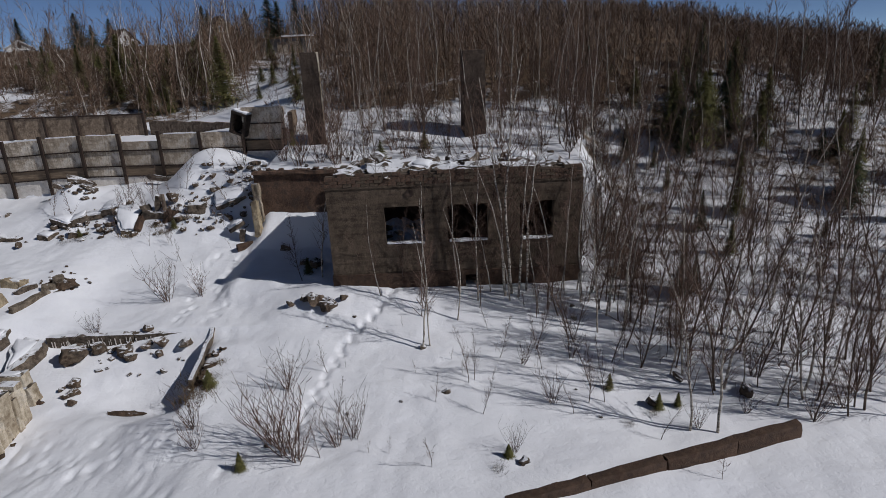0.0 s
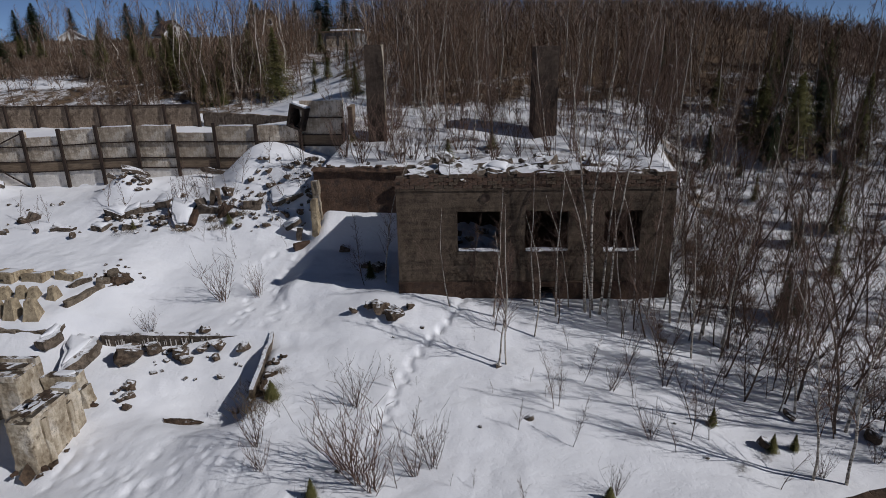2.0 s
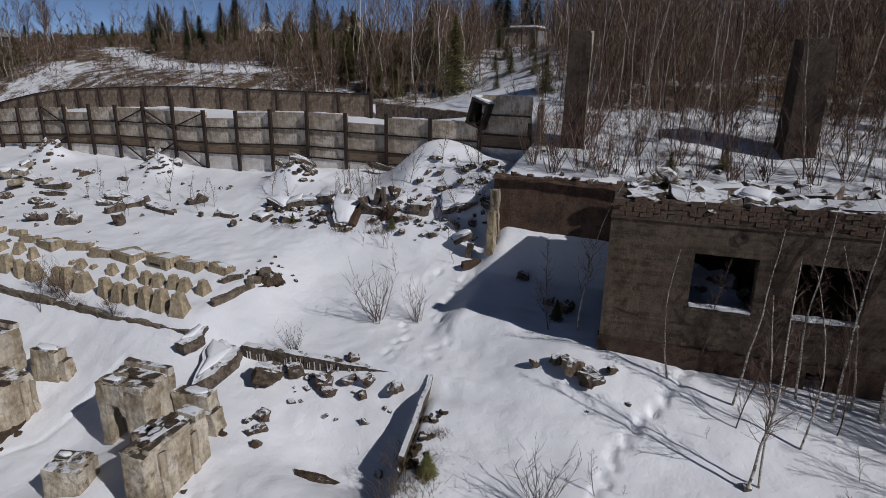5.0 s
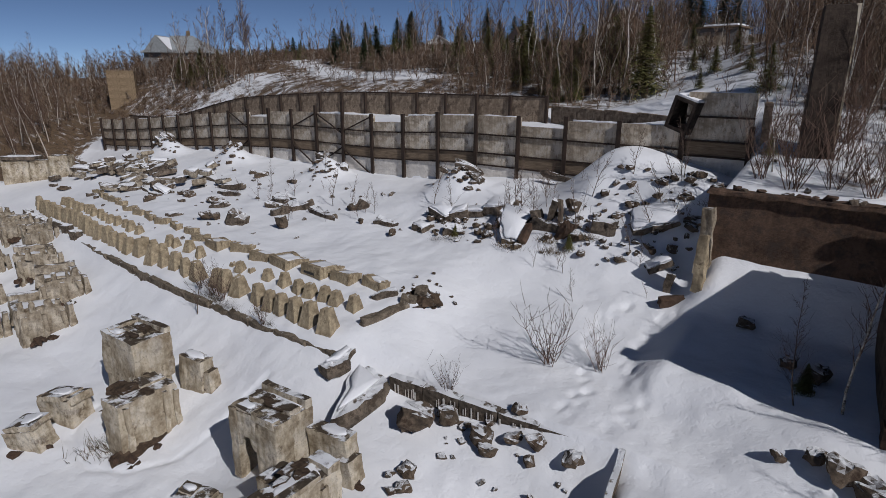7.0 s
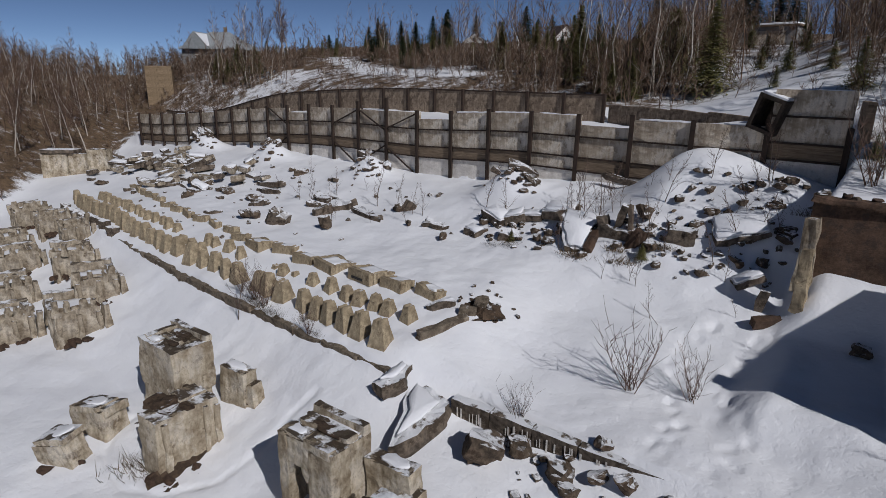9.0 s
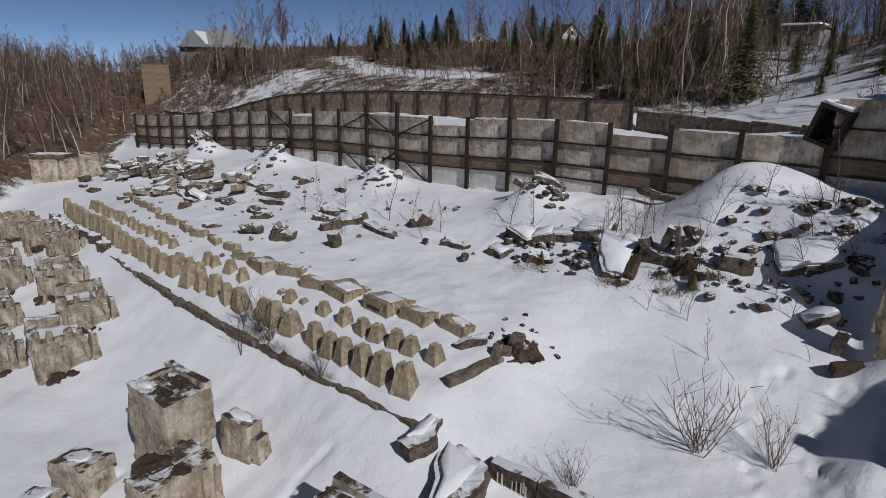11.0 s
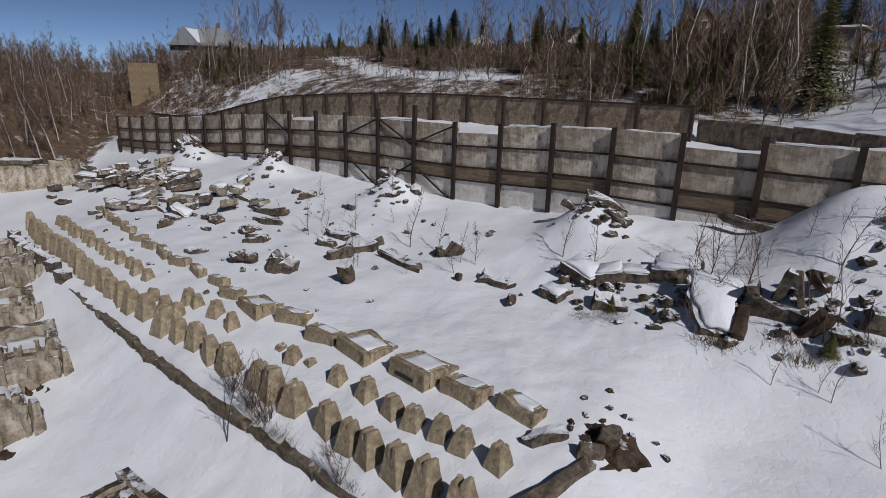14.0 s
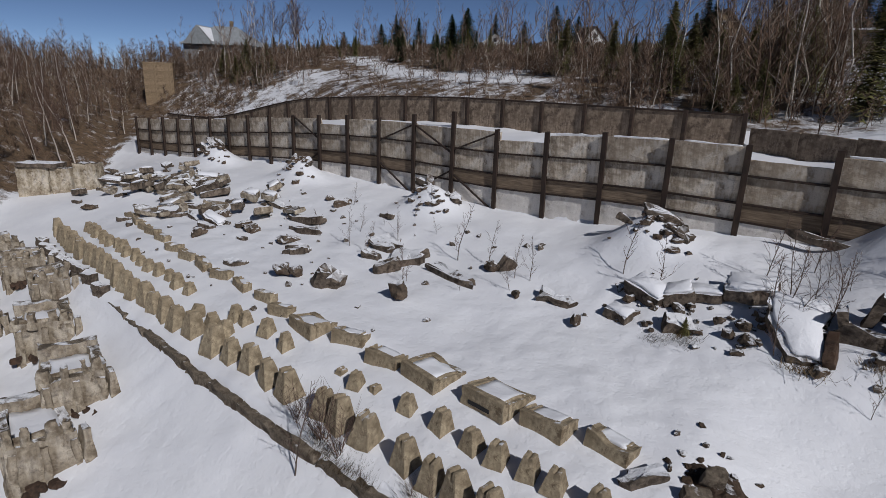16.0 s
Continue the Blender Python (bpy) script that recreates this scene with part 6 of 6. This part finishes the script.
def make_hill_trees():
    r = random.Random(42)
    for x, y, h in ((-26.6, 55.5, 5.0), (-27.6, 57, 4.6), (-22.6, 51.6, 6.0), (-17.6, 47.6, 1.2), (-20.8, 56.5, 1.6), (-21.6, 72, 2.4), (-27.4, 77, 2.8), (-13.2, 44.5, 2.4), (-18.3, 53, 1.8), (-15.2, 49, 1.5), (-19.2, 62, 2.2), (-22.9, 66, 2.0), (-28.9, 50.2, 2.6), (-27.6, 50.6, 3.2), (-30.2, 51, 2.4), (-35.6, 57, 5.6), (-34.6, 58.5, 4.6), (-31.5, 55, 4.2), (-34.2, 53.6, 5.2), (-29.8, 56, 4.4), (-29, 60, 4.5), (-36, 58, 5.5), (-100, 58, 4.0), (-97, 60, 4.6), (-95, 57, 3.6), (-92, 60, 4.2), (-103, 60, 3.8), (-90, 57, 3.0), (-46, 60, 4.5), (-40, 57, 4.5)):
        spruce(x, y, h, r, True, 1.35)
    for x, y, h in ((-107, 121, 10), (-105, 118, 9), (-109, 118, 8.5), (-80.7, 115, 9), (-79, 117, 6), (-91, 120, 6), (-111, 104, 7.5), (-109.5, 108, 7.5), (-104.8, 84, 4.5), (-39, 98.6, 8), (-48.7, 105.4, 8), (-32.5, 95.6, 9), (-30, 97, 10), (-28, 96, 8), (-34.5, 97, 10), (-37.5, 61, 4.6), (-32.3, 79.3, 6), (-134, 120, 9), (-112, 138, 10), (-90, 140, 9), (-50, 106, 9), (-142, 118, 8), (-104, 96, 8), (-136, 90, 7), (-64, 66, 6)):
        spruce(x, y, h * 0.8, r, False, 1.7)
    for _ in range(60):
        x, y = r.uniform(-110, -26), r.uniform(57, 80)
        if -110 < x < -44 and y < float(road_y(x)) + 2:
            y += 12
        spruce(x, y, r.uniform(1.6, 3.6), r, r.random() < 0.6)
    for _ in range(48):
        x, y = r.uniform(9, 32), r.uniform(24, 50)
        if x > 9 + 0.1 * (40 - y):
            spruce(x, y, r.uniform(1.2, 3.6), r, r.random() < 0.3)
    for x, y, h in ((8.2, 17.4, 0.7), (8.9, 17.5, 0.6), (6.6, 18.4, 0.7), (-9.2, 17.9, 0.8), (-5.9, 13.2, 0.7), (2.7, 14.3, 0.5), (-7.6, 26.4, 0.9), (-4.4, 31.9, 1.6), (-2.2, 35.0, 1.2), (-23.8, 31.2, 0.6), (-17.6, 31.4, 0.7), (-11.2, 36.4, 0.9)):
        spruce(x, y, h, r, True, 1.5)
    # birches that stand out on the slopes
    for _ in range(95):
        x, y = r.uniform(-95, 30), r.uniform(47, 95)
        if floor_z(x, y) > 6 and abs(x - chute_x(y)) > 4 and (x > -40 or float(road_y(x)) + 1.5 < y < 75):
            plant((BIRCH if r.random() < 0.6 else ALDER)[r.randrange(5)], x, y, r.uniform(0.4, 0.75) * (0.6 if x > 9 else 1.0), 4, r)
    for x, y, h in ((13.6, 38, 4.2), (15.2, 37.2, 4.4), (16.0, 38.8, 3.6), (17.2, 37.6, 3.8), (18.4, 36.4, 3.4), (19.6, 38.6, 3.4)):
        spruce(x, y, h, r, r.random() < 0.6, 1.2)
    for _ in range(60):
        along, d = r.uniform(-12, 42), r.uniform(2, 30)
        x, y = -84.7 - 0.63 * d + 0.777 * along, 38.4 - 0.777 * d - 0.63 * along
        if x > -62:
            continue
        plant(FAR_BIRCH[r.randrange(4)], x, y, r.uniform(0.45, 0.95), 6, r)
    for x, y, s in ((-101.5, 64, 0.95), (-100, 66, 1.1), (-97, 65, 0.95), (-95, 67, 1.05), (-98, 70, 1.1), (-93, 66, 0.8), (-99, 62, 0.8), (-96, 62, 0.9)):
        plant(FAR_BIRCH[r.randrange(4)], x, y, s, 4, r)


def far_wood(name, label, seed, count, where, lo=4.0, hi=9.0, pale=0.14, dense=20):
    """Woods too thick to count: fine trunks, boughs and twigs in one mesh, the birches' stems in another."""
    r = random.Random(seed)
    g, white = Geo(), Geo()
    n = 0
    while n < count:
        x, y = where(r)
        if -124 < x < -80 and 36 < y < 49 and lo > 1.5 and float(bank_way(x, y)) < 1:
            continue
        if -86 < x < -42 and 47 < y < float(road_y(x)) + 2.0 and r.random() < 0.9:
            continue
        if abs(x - chute_x(y)) < 4.3 and 41 < y < 90 and r.random() < (0.95 if hi > 3 else 0.45):
            continue
        if -19 < x < -11 and 41 < y < 60 and r.random() < 0.75:
            continue
        z = float(ground(x, y))
        n += 1
        clump = 0.5 + noise.noise(Vector((x * 0.11, y * 0.11, seed)))
        h = (lo + (hi - lo) * r.random() ** 1.2) * (0.75 + 0.5 * clump)
        if x < -31 and y > 40 and r.random() < 0.93:      # lower growth below the houses
            h = min(h, max(9.4 + (0.038 if x > -94 or y > 80 else 0.03) * math.hypot(x + 12, y - 10) - z, 0.8) * r.uniform(0.55, 1.2))
        if x > -14:      # the skyline falls away past the ruin
            az = (x - 2.5) / (y + 1.9)
            top = 11.3 + math.hypot(x - 2.5, y + 1.9) * float(np.interp(az, (-0.3, 0.0, 0.2, 0.3, 0.37, 0.6, 1.0), (0.13, 0.1, 0.07, 0.062, 0.042, 0.012, 0.0)))
            h = max(min(h, (top - z) * r.uniform(0.6, 1.15)), 0.7)
        lean = 0.09 * h
        wide = 0.013 + 0.00023 * math.hypot(x + 8, y - 8)
        lx, ly = r.gauss(0, lean), r.gauss(0, lean)
        bx, by = r.gauss(0, 0.05 * h), r.gauss(0, 0.05 * h)
        pts = [Vector((x, y, z - 0.3)), Vector((x + lx * 0.3 + bx, y + ly * 0.3 + by, z + h * 0.38)), Vector((x + lx * 0.6 - bx * 0.5, y + ly * 0.6 - by * 0.5, z + h * 0.7)), Vector((x + lx, y + ly, z + h))]
        birch = r.random() < pale and h > 2.5
        rad = (0.012 + 0.0055 * h) * r.uniform(0.6, 1.2) * (1.25 if birch else 1.0)
        (white if birch else g).tube(pts, [rad, rad * 0.75, rad * 0.45, 0.008], 3)
        for b in range(dense):
            s = r.uniform(0.08, 0.98)
            i = min(int(s * 3), 2)
            p = pts[i].lerp(pts[i + 1], s * 3 - i)
            an, ln = r.uniform(0, 6.28), h * 0.27 * (1.15 - s) * r.uniform(0.5, 1.2) + 0.25
            up = r.uniform(0.3, 1.3)
            q = p + Vector((math.cos(an) * ln * 0.8, math.sin(an) * ln * 0.8, ln * up))
            side = Vector((r.uniform(-1, 1), r.uniform(-1, 1), 0.3)) * wide
            g.add([p - side, p + side, q], [(0, 1, 2)])
            for c in range(4):
                m = p.lerp(q, r.uniform(0.2, 0.85))
                e = m + Vector((r.uniform(-1, 1), r.uniform(-1, 1), r.uniform(0.0, 1.3))) * ln * 0.45
                g.add([m - side * 0.75, m + side * 0.75, e], [(0, 1, 2)])
    tagged(part(name, g, M["wood"]), label, "woodland", kind="stuff")
    if white.v:
        tagged(part("birch_stems", white, M["far_birch"]), "pale birch stems among the brown woods", "birches", kind="stuff")


make_near_trees()
make_hill_trees()
far_wood("hill_woods", "thick leafless brown woods on the hillside", 51, 3200, lambda r: (r.uniform(-14, 75), 41.5 + 66 * r.random() ** 1.15), 2.0, 10.0, 0.11, 19)
far_wood("slope_woods", "leafless brown woods along the slope behind the wall", 52, 2300, lambda r: (-130 + 104 * r.random(), 56 + 60 * r.random() ** 1.1), 2.5, 9.0, 0.14, 26)
far_wood("terrace_woods", "leafless brown trees crowding the slope above the terrace", 57, 1150, lambda r: (-62 + 54 * r.random(), 49 + 32 * r.random() ** 1.0), 2.5, 9.5, 0.15, 26)
far_wood("far_bank_woods", "bare brown scrub on the bank past the wall", 53, 900, lambda r: (lambda a, d: (-84.7 - 0.63 * d + 0.777 * a, 38.4 - 0.777 * d - 0.63 * a))(r.uniform(-50, 34), 7 + 34 * r.random()), 1.2, 6.5, 0.2)
far_wood("crest_woods", "brown woods along the crest of the far bank", 62, 650, lambda r: (lambda a, d: (-84.7 - 0.63 * d + 0.777 * a, 38.4 - 0.777 * d - 0.63 * a))(r.uniform(-60, 30), 24 + 40 * r.random()), 3.0, 9.5, 0.2, 24)
far_wood("west_woods", "brown woods on the low land past the grey house", 63, 520, lambda r: (r.uniform(-185, -126), 30 + 80 * r.random()), 3.0, 9.0, 0.2, 24)
far_wood("far_bank_scrub", "low brown brush on the steep bank past the wall", 58, 300, lambda r: (lambda a, d: (-84.7 - 0.63 * d + 0.777 * a, 38.4 - 0.777 * d - 0.63 * a))(r.uniform(-20, 30), 1 + 28 * r.random()), 0.4, 1.6, 0)
far_wood("hill_scrub", "low tangled brown scrub under the trees", 54, 2700, lambda r: (r.uniform(-11.5, 55), 37.8 + 34 * r.random() ** 1.2), 0.6, 2.6, 0, 14)
far_wood("slope_scrub", "low tangled brown scrub along the terrace slope", 55, 1600, lambda r: (lambda x: (x, (46.5 if x > -42 else float(road_y(x)) + 1.5) + 22 * r.random()))(r.uniform(-110, -9)), 0.6, 2.6, 0, 14)
far_wood("bank_scrub", "sparse brush on the snowy bank below the track", 59, 420, lambda r: (lambda x: (x, r.uniform(48, float(road_y(x)))))(r.uniform(-100, -42)), 0.4, 1.5, 0, 10)
far_wood("side_scrub", "low tangled brown scrub beside the ruin", 56, 800, lambda r: (8.2 + 26 * r.random() ** 1.1, 20 + 28 * r.random()), 0.4, 2.4, 0, 14)
far_wood("corner_woods", "birches and brown brush below the grey house", 60, 300, lambda r: (r.uniform(-122, -84), r.uniform(49, 66)), 0.8, 3.0, 0.25)
far_wood("hollow_scrub", "dense brown brush on the slope past the wall's end", 61, 220, lambda r: (r.uniform(-15, -8), r.uniform(42, 58)), 0.6, 2.2, 0, 14)
